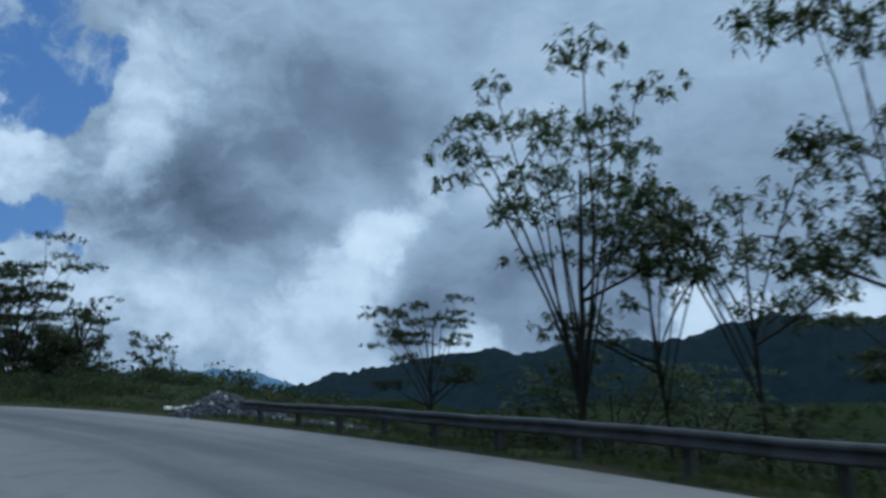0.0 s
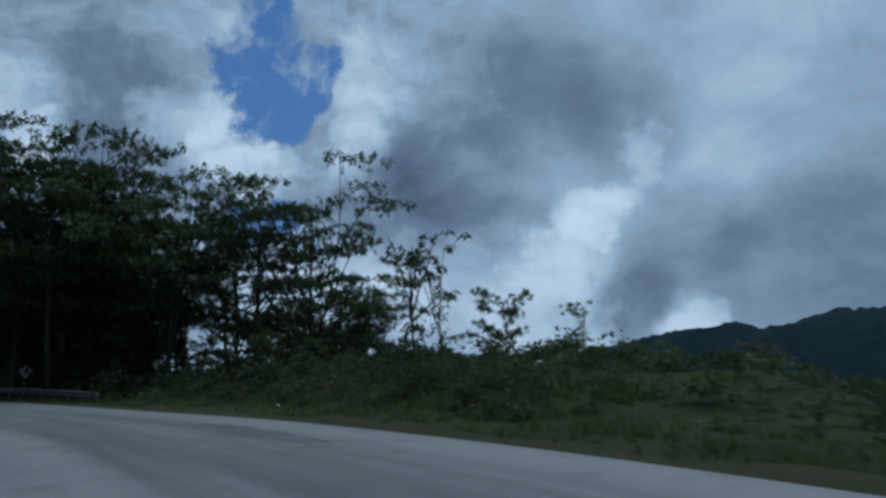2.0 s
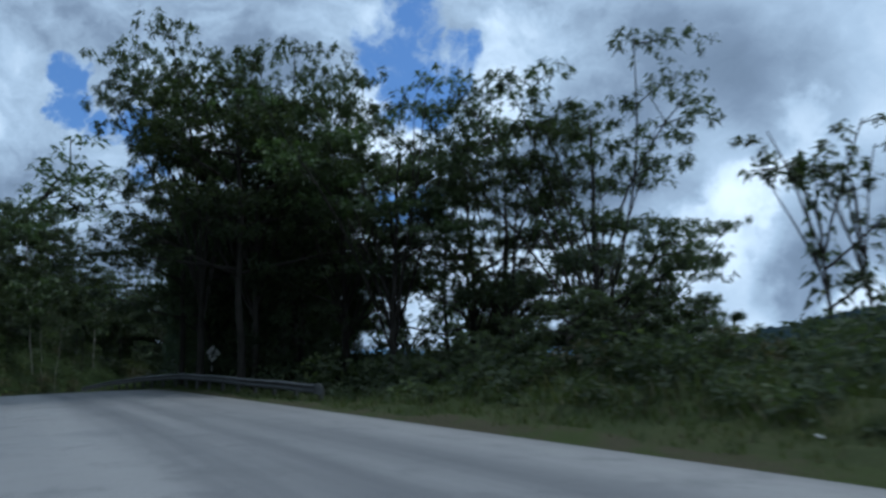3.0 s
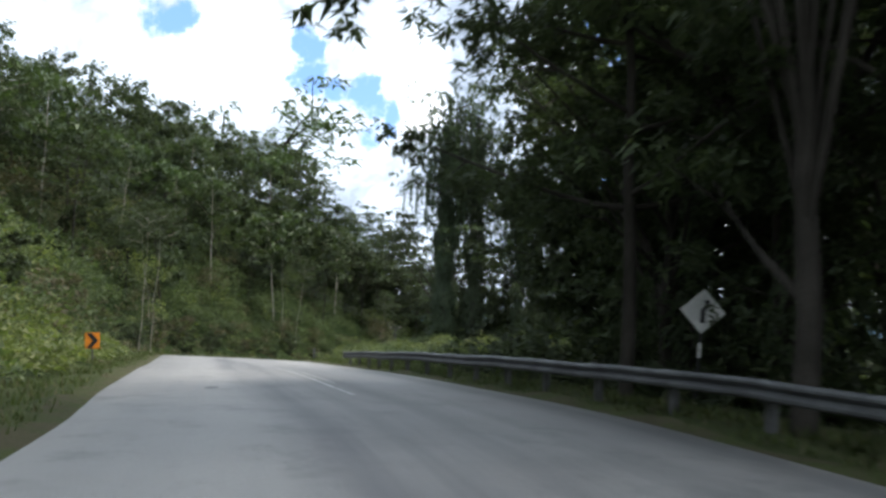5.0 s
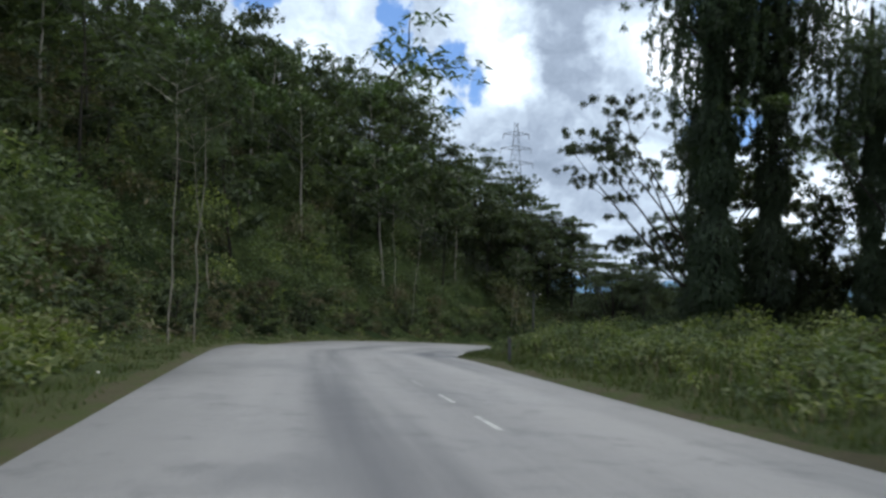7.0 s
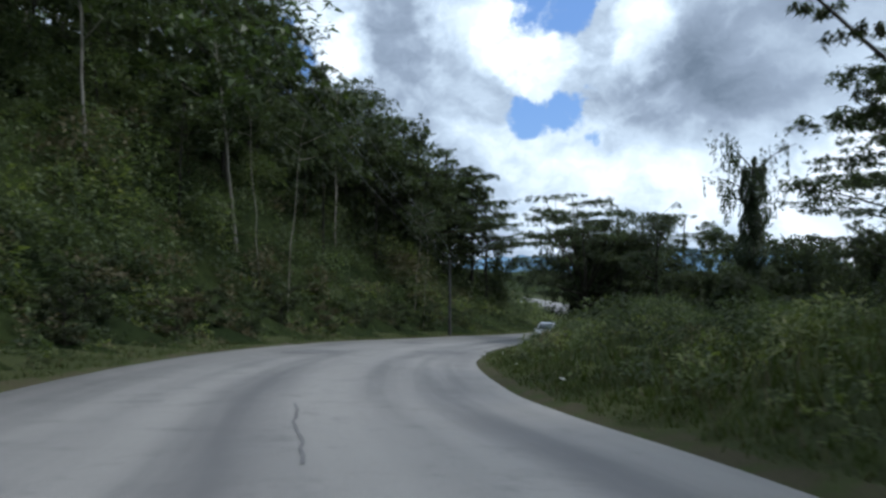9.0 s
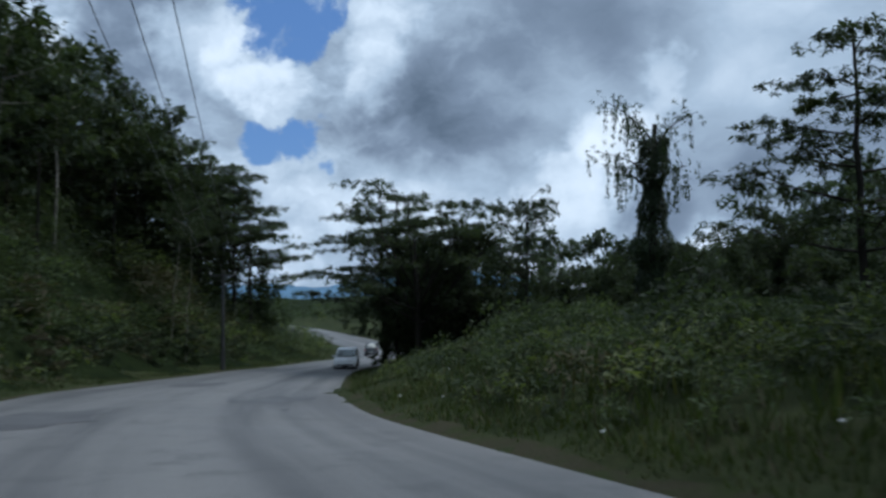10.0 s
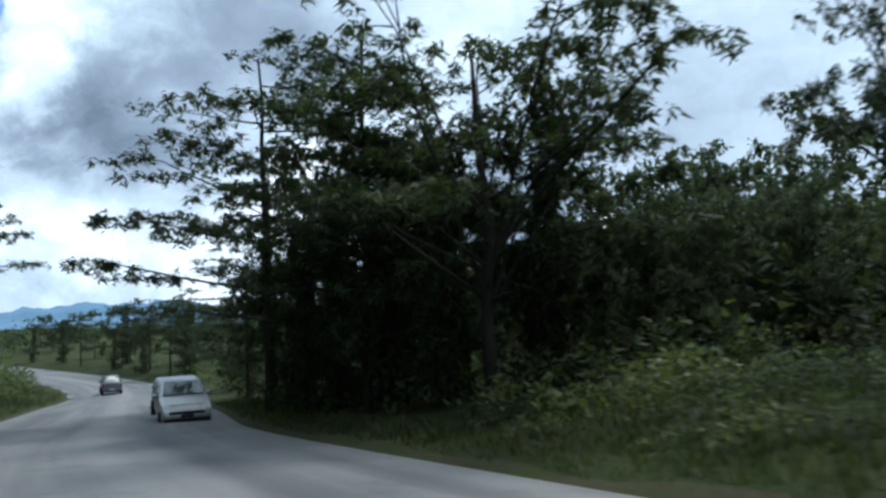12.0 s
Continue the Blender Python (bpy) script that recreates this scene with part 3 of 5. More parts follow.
# ---- plants ----
class Shape:
    """Gathers tubes or leaves for one mesh."""

    def __init__(self, tri=False):
        self.v, self.f, self.slot, self.tri = [], [], [], tri

    def tube(self, pts, r0, r1, sides=6, slot=0):
        pts = [Vector(p) for p in pts]
        n = len(pts)
        start = sum(len(b) for b in self.v)
        rows = []
        for i, p in enumerate(pts):
            d = (pts[min(i + 1, n - 1)] - pts[max(i - 1, 0)]).normalized()
            a = d.cross(Vector((0, 0, 1)) if abs(d.z) < .9 else Vector((1, 0, 0))).normalized()
            b = d.cross(a)
            r = r0 + (r1 - r0) * i / (n - 1)
            for k in range(sides):
                q = 2 * math.pi * k / sides
                rows.append(tuple(p + a * (math.cos(q) * r) + b * (math.sin(q) * r)))
        self.v.append(np.array(rows))
        fs = []
        for i in range(n - 1):
            for k in range(sides):
                j = (k + 1) % sides
                fs.append((start + i * sides + k, start + i * sides + j, start + (i + 1) * sides + j, start + (i + 1) * sides + k))
        self.f.append(np.array(fs))
        self.slot.append(np.full(len(fs), slot))

    def leaves(self, centre, way, length, width, slot=0, curl=0.25):
        """Pointed leaves from their stalks' places and directions; arrays of n."""
        c, d = np.asarray(centre, float), np.asarray(way, float)
        n = len(c)
        if not n:
            return
        d = d / (np.linalg.norm(d, axis=1)[:, None] + 1e-9)
        side = np.cross(d, np.random.normal(0, .35, (n, 3)) + np.array([0, 0, 1.0]))
        side /= np.linalg.norm(side, axis=1)[:, None] + 1e-9
        L, W = np.broadcast_to(length, n)[:, None], np.broadcast_to(width, n)[:, None]
        down = np.array([0, 0, -1.0]) * L * curl
        start = sum(len(b) for b in self.v)
        self.slot.append(np.full(n, slot))
        if self.tri:
            self.v.append(np.stack([c - side * W * .5, c + side * W * .5 + d * L * .15, c + d * L + down], 1).reshape(-1, 3))
            self.f.append(start + np.arange(n * 3).reshape(n, 3))
            return
        quad = np.stack([c, c + d * L * .45 + side * W * .5, c + d * L + down, c + d * L * .45 - side * W * .5], 1)
        self.v.append(quad.reshape(-1, 3))
        self.f.append(start + np.arange(n * 4).reshape(n, 4))

    def mesh(self, name, mats, smooth=False):
        return mesh_of(name, np.concatenate(self.v), np.concatenate(self.f), mats, np.concatenate(self.slot), smooth)


def sprays(shape, rng, centres, count, size, slot=0, droop=.35, flat=True, wide=1.0):
    """Tufts of leaves that radiate from each centre, as on a feathered twig."""
    c = np.repeat(np.asarray(centres), count, axis=0)
    n = len(c)
    a = rng.uniform(0, 2 * np.pi, n)
    up = rng.normal(-droop * .6, .22, n) if flat else rng.normal(0, .8, n)
    d = np.stack([np.cos(a), np.sin(a), up], 1)
    L = size * rng.uniform(.65, 1.3, n)
    shape.leaves(c + rng.normal(0, size * .3, (n, 3)), d, L, L * rng.uniform(.28, .42, n) * wide, slot)


def bent_path(rng, start, way, length, rise, steps=5, wobble=.06):
    """Points of a limb that starts along way and bends upwards (rise > 0) or droops."""
    p, d = Vector(start), Vector(way).normalized()
    out = [p.copy()]
    for _ in range(steps):
        d = (d + Vector((rng.normal(0, wobble), rng.normal(0, wobble), rise / steps + rng.normal(0, wobble * .5)))).normalized()
        p = p + d * (length / steps)
        out.append(p.copy())
    return out


def tree_meshes(style, seed, height, leaves_per=14, spray=.34, fork=.35, limbs=7, spread=.55, trunk_r=.16, twigs=4, plates=5, mats=None, reach=.42, vine=0.0, limb_sides=4, wide=1.0, finer=2.0):
    """Trunk with limbs, and a crown, as two meshes."""
    rng = np.random.RandomState(seed)
    np.random.seed(seed)
    wood, crown = Shape(), Shape(True)
    leaves_per, spray = int(leaves_per * finer * 1.1), spray / math.sqrt(finer)
    lean = rng.normal(0, .035, 2)
    stem = [Vector((0, 0, -.6))]
    for i in range(1, 9):
        z = height * (.62 if style == "plume" else .93) * i / 8
        stem.append(Vector((lean[0] * z + rng.normal(0, .012) * height * .3, lean[1] * z + rng.normal(0, .012) * height * .3, z)))
    top_r = trunk_r * (.22 if style != "vine" else .4)
    wood.tube(stem, trunk_r, top_r, 8 if limb_sides > 3 else 6)
    tips = []

    def stem_at(f):
        k = np.clip(f, 0, .999) * 8
        i = int(k)
        return stem[i].lerp(stem[i + 1], k - i)

    for i in range(limbs):
        f = fork + (0.96 - fork) * (i + rng.uniform(.1, .9)) / limbs
        if style == "tier":
            # limbs leave the stem in whorls, three or so to a tier
            f = fork + (0.97 - fork) * (i // 3 + .5 + rng.uniform(-.16, .16)) / math.ceil(limbs / 3)
        az = i * 2.4 + rng.uniform(-.5, .5)
        low, high = .38, 1.0
        if style == "plume":
            f = fork + .30 * rng.uniform(0, 1) ** 1.5
            if i % 3 == 2:
                f, up, length, rise, low = rng.uniform(fork * .8, .62), rng.uniform(.15, .7), height * reach * rng.uniform(.55, .85), .25, .45
            else:
                up, length, rise, low = rng.uniform(1.3, 2.5), height * (1 - f) * rng.uniform(.76, .96), -.30, .50
        elif style == "tier":
            up, length, rise = rng.uniform(.12, .4), height * reach * max(.42, (1.12 - f) * 1.5) * rng.uniform(.7, 1.1), .15
        elif style == "vine":
            up, length, rise = rng.uniform(.1, .7) if fork < .6 else rng.uniform(.6, 2.0), height * reach * (rng.uniform(.4, .8) if fork < .6 else rng.uniform(.8, 1.2)), -.3 if fork < .6 else -.7
        else:
            up, length, rise = rng.uniform(.3, 1.1), height * reach * math.sqrt(max(.12, 1 - ((f - .62) / .52) ** 2)) * rng.uniform(.8, 1.15), .1
        base = stem_at(f)
        way = Vector((math.cos(az) * spread * 2, math.sin(az) * spread * 2, up))
        path = bent_path(rng, base, way, length, rise, 6)
        r = trunk_r * (.42 - .22 * f)
        wood.tube(path, max(r, .03), .014, limb_sides)
        for j in range(twigs):
            g = low + (1 - low) * (j + rng.uniform(0, 1)) / twigs
            k = min(g, .999) * 6
            b = path[int(k)].lerp(path[int(k) + 1], k - int(k))
            a2 = az + rng.uniform(-1.9, 1.9)
            tw = bent_path(rng, b, (math.cos(a2), math.sin(a2), rng.uniform(.1, .8) if style != "tier" else rng.uniform(-.05, .2)), height * reach * rng.uniform(.14, .34), -.1, 3)
            if limb_sides > 3:
                wood.tube(tw, .022, .008, 3)
            tips.append((tw[-1], length))
        tips.append((path[-1], length))
    tips.append((stem[-1], height * .2))
    cent = []
    for tip, length in tips:
        for _ in range(plates):
            if style in ("plume", "tier"):
                rad = rng.uniform(.05, 1.0) ** .6 * min(1.15, .17 * height * reach + .3)
                a = rng.uniform(0, 2 * np.pi)
                thin = .03 if style == "tier" else .06
                cent.append((tip.x + math.cos(a) * rad, tip.y + math.sin(a) * rad, tip.z + rng.normal(0, thin) - rad * (.08 if style == "tier" else .14)))
            else:
                q = rng.normal(0, 1, 3)
                q *= min(1.25, .075 * height) / (np.linalg.norm(q) + .3)
                cent.append((tip.x + q[0] * 1.15, tip.y + q[1] * 1.15, tip.z + q[2] * .75))
    sprays(crown, rng, np.array(cent), leaves_per, spray, 0, .12 if style == "tier" else .3, style in ("plume", "tier"), wide)
    if vine:
        # climbers round the stem and strands that hang from the limbs
        n = int(height * 380 * vine)
        z = rng.uniform(.02, min(.95, fork + .26) if style == "vine" else (.66 if style == "plume" else .95), n) * height
        a = rng.uniform(0, 2 * np.pi, n)
        bulge = (.44 + .20 * np.sin(z * 1.3 + seed) + .14 * np.sin(z * 3.1)) * (1.5 - .9 * z / height) * min(1.0, height / 11)
        px = np.interp(z, [p.z for p in stem], [p.x for p in stem])
        py = np.interp(z, [p.z for p in stem], [p.y for p in stem])
        rad = np.abs(bulge) * rng.uniform(.55, 1.1, n) + trunk_r
        c = np.stack([px + np.cos(a) * rad, py + np.sin(a) * rad, z], 1)
        d = np.stack([np.cos(a), np.sin(a), rng.normal(-.9, .4, n)], 1)
        L = spray * rng.uniform(.6, 1.2, n)
        crown.leaves(c, d, L, L * .55, 0)
        for tip, length in tips if vine > .55 else []:
            for _ in range(4):
                drop = rng.uniform(.2, 1.0) ** 1.5 * min(3.4, height * .19)
                x, y = tip.x * rng.uniform(.45, 1.0) + rng.normal(0, .3), tip.y * rng.uniform(.45, 1.0) + rng.normal(0, .3)
                m = int(drop * 26) + 2
                zz = tip.z - rng.uniform(0, 1, m) ** .8 * drop
                c = np.stack([x + rng.normal(0, .07, m), y + rng.normal(0, .07, m), zz], 1)
                d = np.stack([rng.normal(0, .5, m), rng.normal(0, .5, m), np.full(m, -1.0)], 1)
                L = spray * rng.uniform(.5, .9, m)
                crown.leaves(c, d, L, L * .7, 0)
    bark, leaf = mats or (M_BARK, M_LEAF)
    return wood.mesh("trunk", [bark], True), crown.mesh("crown", [leaf])


KINDS = {}


def tree(kind, x, y, size=1.0, turn=0.0, lean=(0.0, 0.0), label="", group="", z=None, name="tree", top=None, slim=1.0):
    """One tree of a kind, standing on the ground; top: the height of its tip, in place of its size."""
    tm, cm = KINDS[kind]
    e = new(name)
    e.empty_display_size = .3
    zz = (ground_z(x, y) - .05) if z is None else z
    if top is not None:
        size = (top - zz) / max(v.co.z for v in cm.vertices)
    e.matrix_basis = pose(x, y, zz, lean[0], lean[1], turn) @ Matrix.Diagonal((size * slim, size * slim, size, 1))
    part("trunk", tm, e)
    part("crown", cm, e)
    return tagged(e, label or "tall dark green tree with a feathery crown", "tree", group)


KINDS["plume_a"] = tree_meshes("plume", 11, 11.0, 7, .27, .16, 14, .36, .15, 3, 12, (M_BARK, M_LEAF), .36)
KINDS["plume_b"] = tree_meshes("plume", 12, 11.0, 7, .29, .24, 15, .55, .15, 3, 14, (M_BARK, M_DARKLEAF), .40)
KINDS["plume_c"] = tree_meshes("plume", 15, 8.0, 6, .25, .40, 7, .5, .07, 4, 6, (M_BARK, M_LEAF), .38)
KINDS["tier_a"] = tree_meshes("tier", 21, 12.0, 10, .32, .25, 17, .8, .17, 4, 9, (M_BARK, M_DARKLEAF), .36, finer=1.6)
KINDS["tier_b"] = tree_meshes("tier", 23, 12.0, 10, .32, .30, 16, .8, .16, 4, 9, (M_BARK, M_DARKLEAF), .42, finer=1.6)
KINDS["mass_a"] = tree_meshes("mass", 31, 12.0, 16, .32, .20, 15, .7, .20, 5, 8, (M_BARK, M_DARKLEAF), .36, 0, 4, 1.4, 1.6)
KINDS["mass_b"] = tree_meshes("mass", 33, 12.0, 9, .37, .10, 15, .7, .20, 4, 8, (M_BARK, M_DARKLEAF), .33, .5, 4, 1.4, 1.25)
KINDS["mass_c"] = tree_meshes("mass", 36, 8.0, 9, .27, .04, 11, .7, .10, 4, 6, (M_BARK, M_DARKLEAF), .36, .4, 3, 1.4, 1.2)
KINDS["vine_a"] = tree_meshes("vine", 41, 20.0, 13, .32, .57, 17, .7, .34, 3, 9, (M_BARK, M_VINE), .27, 2.4)
KINDS["vine_b"] = tree_meshes("vine", 43, 14.0, 7, .27, .62, 7, .5, .30, 2, 3, (M_BARK, M_VINE), .22, 2.6)
KINDS["vine_c"] = tree_meshes("plume", 45, 10.0, 9, .27, .62, 9, .62, .15, 4, 5, (M_BARK, M_VINE), .36, .3)
KINDS["spread"] = tree_meshes("plume", 48, 16.0, 17, .32, .22, 16, .75, .24, 7, 8, (M_BARK, M_DARKLEAF), .46, .15)
KINDS["sapling"] = tree_meshes("plume", 51, 6.5, 10, .30, .30, 7, .26, .05, 1, 2, (M_BARK, M_LEAF), .30, .06, 4, 1.2)
KINDS["wood_a"] = tree_meshes("mass", 61, 12.0, 6, .60, .40, 8, .7, .12, 3, 6, (M_BARK, M_DARKLEAF), .34, 0, 3, 1.6, 1.0)
KINDS["wood_b"] = tree_meshes("mass", 62, 13.0, 6, .58, .50, 7, .7, .11, 3, 6, (M_PALEBARK, M_LEAF), .30, 0, 3, 1.6, 1.0)
KINDS["wood_c"] = tree_meshes("tier", 63, 12.0, 6, .52, .40, 10, .8, .11, 3, 5, (M_BARK, M_DARKLEAF), .42, 0, 3, 1.4, 1.0)
KINDS["wood_d"] = tree_meshes("mass", 64, 9.0, 6, .62, .08, 9, .7, .12, 3, 5, (M_BARK, M_DARKLEAF), .44, 0, 3, 1.6, 1.3)
KINDS["pole"] = tree_meshes("mass", 66, 15.0, 8, .40, .80, 5, .7, .05, 3, 5, (M_PALEBARK, M_DARKLEAF), .16)
KINDS["shrub"] = tree_meshes("mass", 71, 4.0, 10, .22, .08, 10, .7, .05, 4, 6, (M_BARK, M_LEAF), .42)

# trees beyond the first guard rail, on the valley side
FEATHER = "feathery tree with bare ascending limbs and layered leaves"
VALLEY = "trees on the valley side"
tree("plume_a", 3.4, 19.4, 1, 40, (0, 0), FEATHER, VALLEY, top=9.4, slim=.74)
tree("plume_c", 8.6, 20.6, 1, 100, (0, 2), "slim young tree with a bare pole and feathery top", VALLEY, top=7.6, slim=.62)
tree("plume_c", 6.6, 21.5, 1, 210, (0, 9), "slim leaning young tree with sparse leaves", VALLEY, top=6.4, slim=.62)
tree("plume_a", 11.2, 16.0, 1, 190, (0, 0), FEATHER, VALLEY, top=10.6, slim=.74)
tree("plume_b", 17.5, 22.0, 1.22, 80, (0, 0), FEATHER, VALLEY)
tree("plume_b", -0.9, 50.0, 1, 30, (0, 0), "round-topped tree on the slope below the road", VALLEY, top=7.2, slim=.8)
tree("plume_b", 12, 55, 1.25, 130, (0, 0), "round-topped tree on the slope below the road", VALLEY)
tree("plume_a", 22, 66, 1.52, 230, (0, 0), "round-topped tree on the slope below the road", VALLEY)
tree("shrub", -18.7, 67.3, .62, 20, (0, 0), "leafy bush on the slope below the road", VALLEY)
# the bank and the grove beyond it
GROVE = "grove beside the bend"
tree("sapling", -24.0, 53.2, 1, 150, (0, 3), "slim sapling with climbers on its stem", GROVE, top=6.8)
tree("sapling", -25.0, 52.2, 1, 20, (0, 0), "slim sapling with climbers on its stem", GROVE, top=7.5)
tree("shrub", -21.8, 56.5, .92, 0, (0, 0), "leafy bush on the grassy bank", GROVE)
tree("sapling", -17.4, 49.0, 1, 140, (0, 0), "slim sapling with climbers on its stem", GROVE, top=3.8)
for x, y, kind, top, turn, slim in ((-32.6, 57.6, "plume_b", 13.0, 0, .72), (-37.0, 59.5, "plume_b", 11.6, 120, .72), (-41.4, 57.5, "plume_a", 12.9, 30, .8), (-45.0, 59.5, "plume_b", 13.6, 200, .8),
                                    (-50.0, 62.5, "tier_b", 14.0, 20, 1), (-48.3, 56.2, "tier_b", 15.6, 250, .9), (-49.5, 58.5, "plume_b", 17.0, 20, .64), (-52.3, 57.6, "plume_a", 17.6, 80, .64), (-53.9, 61.7, "plume_b", 20.0, 190, .6), (-56.6, 60.6, "tier_a", 13.6, 60, .8), (-39.3, 61.4, "plume_b", 12.8, 300, .7), (-36.4, 66.5, "tier_b", 9.5, 10, .8), (-43.5, 66.5, "tier_b", 11.0, 70, .9), (-33.5, 63.6, "plume_b", 8.2, 170, .8), (-30.2, 58.8, "mass_c", 3.9, 120, 1.1), (-47.4, 58.0, "mass_c", 5.2, 40, 1.1), (-50.6, 59.4, "mass_c", 5.8, 90, 1.1), (-53.6, 61.2, "mass_c", 6.2, 10, 1.1), (-56.4, 63.2, "mass_c", 6.5, 220, 1.1), (-44.4, 57.0, "mass_c", 4.2, 310, 1),
                                    (-53.0, 66.0, "plume_b", 13.5, 300, .9), (-57.5, 69.5, "tier_b", 13.0, 140, 1), (-29.5, 60.5, "shrub", 3.3, 70, 1), (-40, 65, "mass_c", 5.2, 20, 1), (-36.5, 63.0, "mass_c", 4.6, 80, 1), (-43, 61.5, "mass_c", 6.0, 140, 1), (-33, 61.5, "mass_c", 4.4, 200, 1),
                                    (-47, 63, "mass_c", 7.0, 30, 1), (-54, 65, "mass_c", 8.4, 100, 1), (-59, 65.5, "mass_c", 8.0, 160, 1), (-51, 62, "plume_b", 16.4, 160, .7), (-33, 66, "mass_b", 6.2, 10, .9), (-30.6, 63.5, "mass_c", 3.8, 60, 1)):
    tree(kind, x, y, 1, turn, (0, 0), "tall dark tree with flat layered foliage in a grove", GROVE, top=top, slim=slim)
for x, y, kind, size, turn in ((-59.6, 69.2, "mass_a", 1.15, 10),  (-63.2, 72.2, "mass_b", 1.3, 90), (-66.2, 76.6, "mass_a", 1.25, 200), (-60.2, 77.0, "mass_b", 1.2, 280), (-55.5, 67.5, "mass_b", 1.2, 130), (-62.5, 80.0, "mass_a", 1.3, 40), (-58.0, 74.0, "mass_a", 1.3, 140), (-64.6, 73.4, "mass_c", 1.1, 240), (-67.0, 78.4, "mass_c", 1.0, 300), (-72.5, 79.0, "mass_c", .55, 150), (-75, 84, "mass_c", .5, 10), (-78, 89, "mass_c", .48, 50), (-70, 84, "mass_c", .7, 250), (-57.2, 63.6, "plume_b", 1.2, 330), (-61.0, 71.6, "tier_b", 1.15, 50)):
    tree(kind, x, y, size, turn, (0, 0), "dense dark tree with heavy foliage down to the ground", GROVE)
tree("mass_b", -68.2, 77.6, 1, 330, (0, 0), "dense dark tree with heavy foliage at the end of a grove", GROVE, top=15.5, slim=.56)
tree("mass_a", -65.2, 82.5, 1, 70, (0, 0), "dense dark tree with heavy foliage at the end of a grove", GROVE, top=13.5, slim=.7)
# trees hung with climbers
DRAPED = "trees draped in climbers"
for x, y, kind, size, turn in ((-92.6, 93.2, "vine_a", 1.22, 0), (-91.0, 95.0, "vine_a", 1.12, 200), (-87.2, 96.4, "vine_a", .80, 130), (-86.2, 97.6, "vine_a", .68, 300), (-94.6, 95.2, "vine_b", 1.0, 40), (-85.6, 99.1, "plume_a", 1.45, 20), (-87.6, 98.8, "mass_c", .62, 130), (-85.4, 96.2, "mass_c", .55, 200), (-83.0, 98.4, "mass_c", .5, 20), (-93.5, 96.8, "mass_c", .75, 70), (-90.2, 97.6, "mass_c", .75, 170), (-88.9, 101.5, "mass_c", .8, 10), (-91.5, 99.8, "mass_c", .85, 110), (-95.0, 98.8, "mass_c", .8, 210)):
    tree(kind, x, y, size, turn, (0, 0), "tall tree trunk draped in hanging dark climbers", DRAPED, slim=.72 if kind == "vine_a" else 1.0)
for x, y, kind, top, turn in ((-90.2, 99.2, "mass_b", 6.6, 10), (-86.4, 100.8, "mass_b", 6.2, 130), (-94.2, 99.6, "mass_b", 5.6, 250), (-83.4, 98.0, "mass_b", 4.8, 60)):
    tree(kind, x, y, 1, turn, (0, 0), "dark bushy tree between the climber-draped trunks", DRAPED, top=top)
tree("spread", -98.6, 101.2, 1, 0, (0, 0), "spreading tree with visible branching limbs", DRAPED, top=13.2, slim=.74)
tree("tier_b", -101.5, 106.0, .95, 90, (0, 0), "spreading tree with visible branching limbs", DRAPED)
tree("vine_b", -112.4, 123.2, 1, 60, (0, 0), "broken tree smothered in dark climbers", DRAPED, top=6.9)
for x, y, kind, top, turn in ((-119.5, 135.0, "mass_b", -.9, 20), (-115.5, 132.5, "mass_b", -.4, 140), (-110.6, 131.0, "mass_b", .8, 250), (-106.6, 127.5, "mass_b", 1.6, 70), (-125.5, 149.0, "tier_b", 3.6, 300), (-113.4, 139.0, "tier_b", .8, 190), (-122.0, 152.0, "mass_b", 3.2, 10), (-128.0, 146.0, "mass_b", 2.6, 160)):
    tree(kind, x, y, 1, turn, (0, 0), "dense dark tree in the wood behind the grassy bank", "wood behind the bank", top=top)
tree("vine_c", -118.3, 124.2, 1, 190, (0, 0), "small tree smothered in dark climbers", DRAPED, top=2.9, slim=.6)
# the stand of trees where the road runs down
LOWER = "trees where the road runs down"
for x, y, kind, size, turn in ((-104.0, 121.5, "tier_a", 1.2, 0), (-125.6, 128.8, "plume_b", 1.27, 215), (-124.0, 130.8, "mass_b", .7, 100), (-128.6, 133.0, "tier_a", 1.0, 160), (-132.2, 139.6, "tier_b", 1.2, 160), (-131.8, 143.0, "mass_c", .75, 310), (-133.0, 146.6, "tier_b", .98, 250), (-135.2, 153.5, "tier_a", .6, 20), (-129.8, 141.4, "mass_c", .95, 0), (-127.2, 137.0, "mass_c", 1.05, 60), (-131.4, 145.6, "mass_c", .8, 120), (-133.4, 151.5, "mass_c", .65, 180), (-118.0, 133.1, "mass_c", .7, 240), (-116.5, 136.3, "mass_c", .8, 300), (-119.8, 130.1, "mass_c", .6, 30), (-126.0, 133.4, "mass_c", .95, 200), (-128.4, 135.4, "mass_c", .9, 280),
                               (-123.0, 135.0, "mass_b", .6, 60), (-97.0, 127.0, "tier_b", 1.0, 140), (-108.0, 134.0, "mass_b", .5, 20), (-113.0, 141.0, "mass_a", .55, 110), (-138.0, 166.4, "mass_c", .85, 110), (-127, 140.5, "mass_b", .75, 80), (-122.0, 131.6, "mass_c", .55, 190), (-129.6, 138.4, "mass_c", 1.15, 20), (-128.0, 133.2, "mass_c", 1.1, 90), (-126.4, 131.2, "mass_c", .95, 150), (-130.6, 136.2, "mass_c", .8, 200), (-132, 150, "mass_b", .7, 170)):
    tree(kind, x, y, size, turn, (0, 0), "dark layered tree beside the descending road", LOWER)
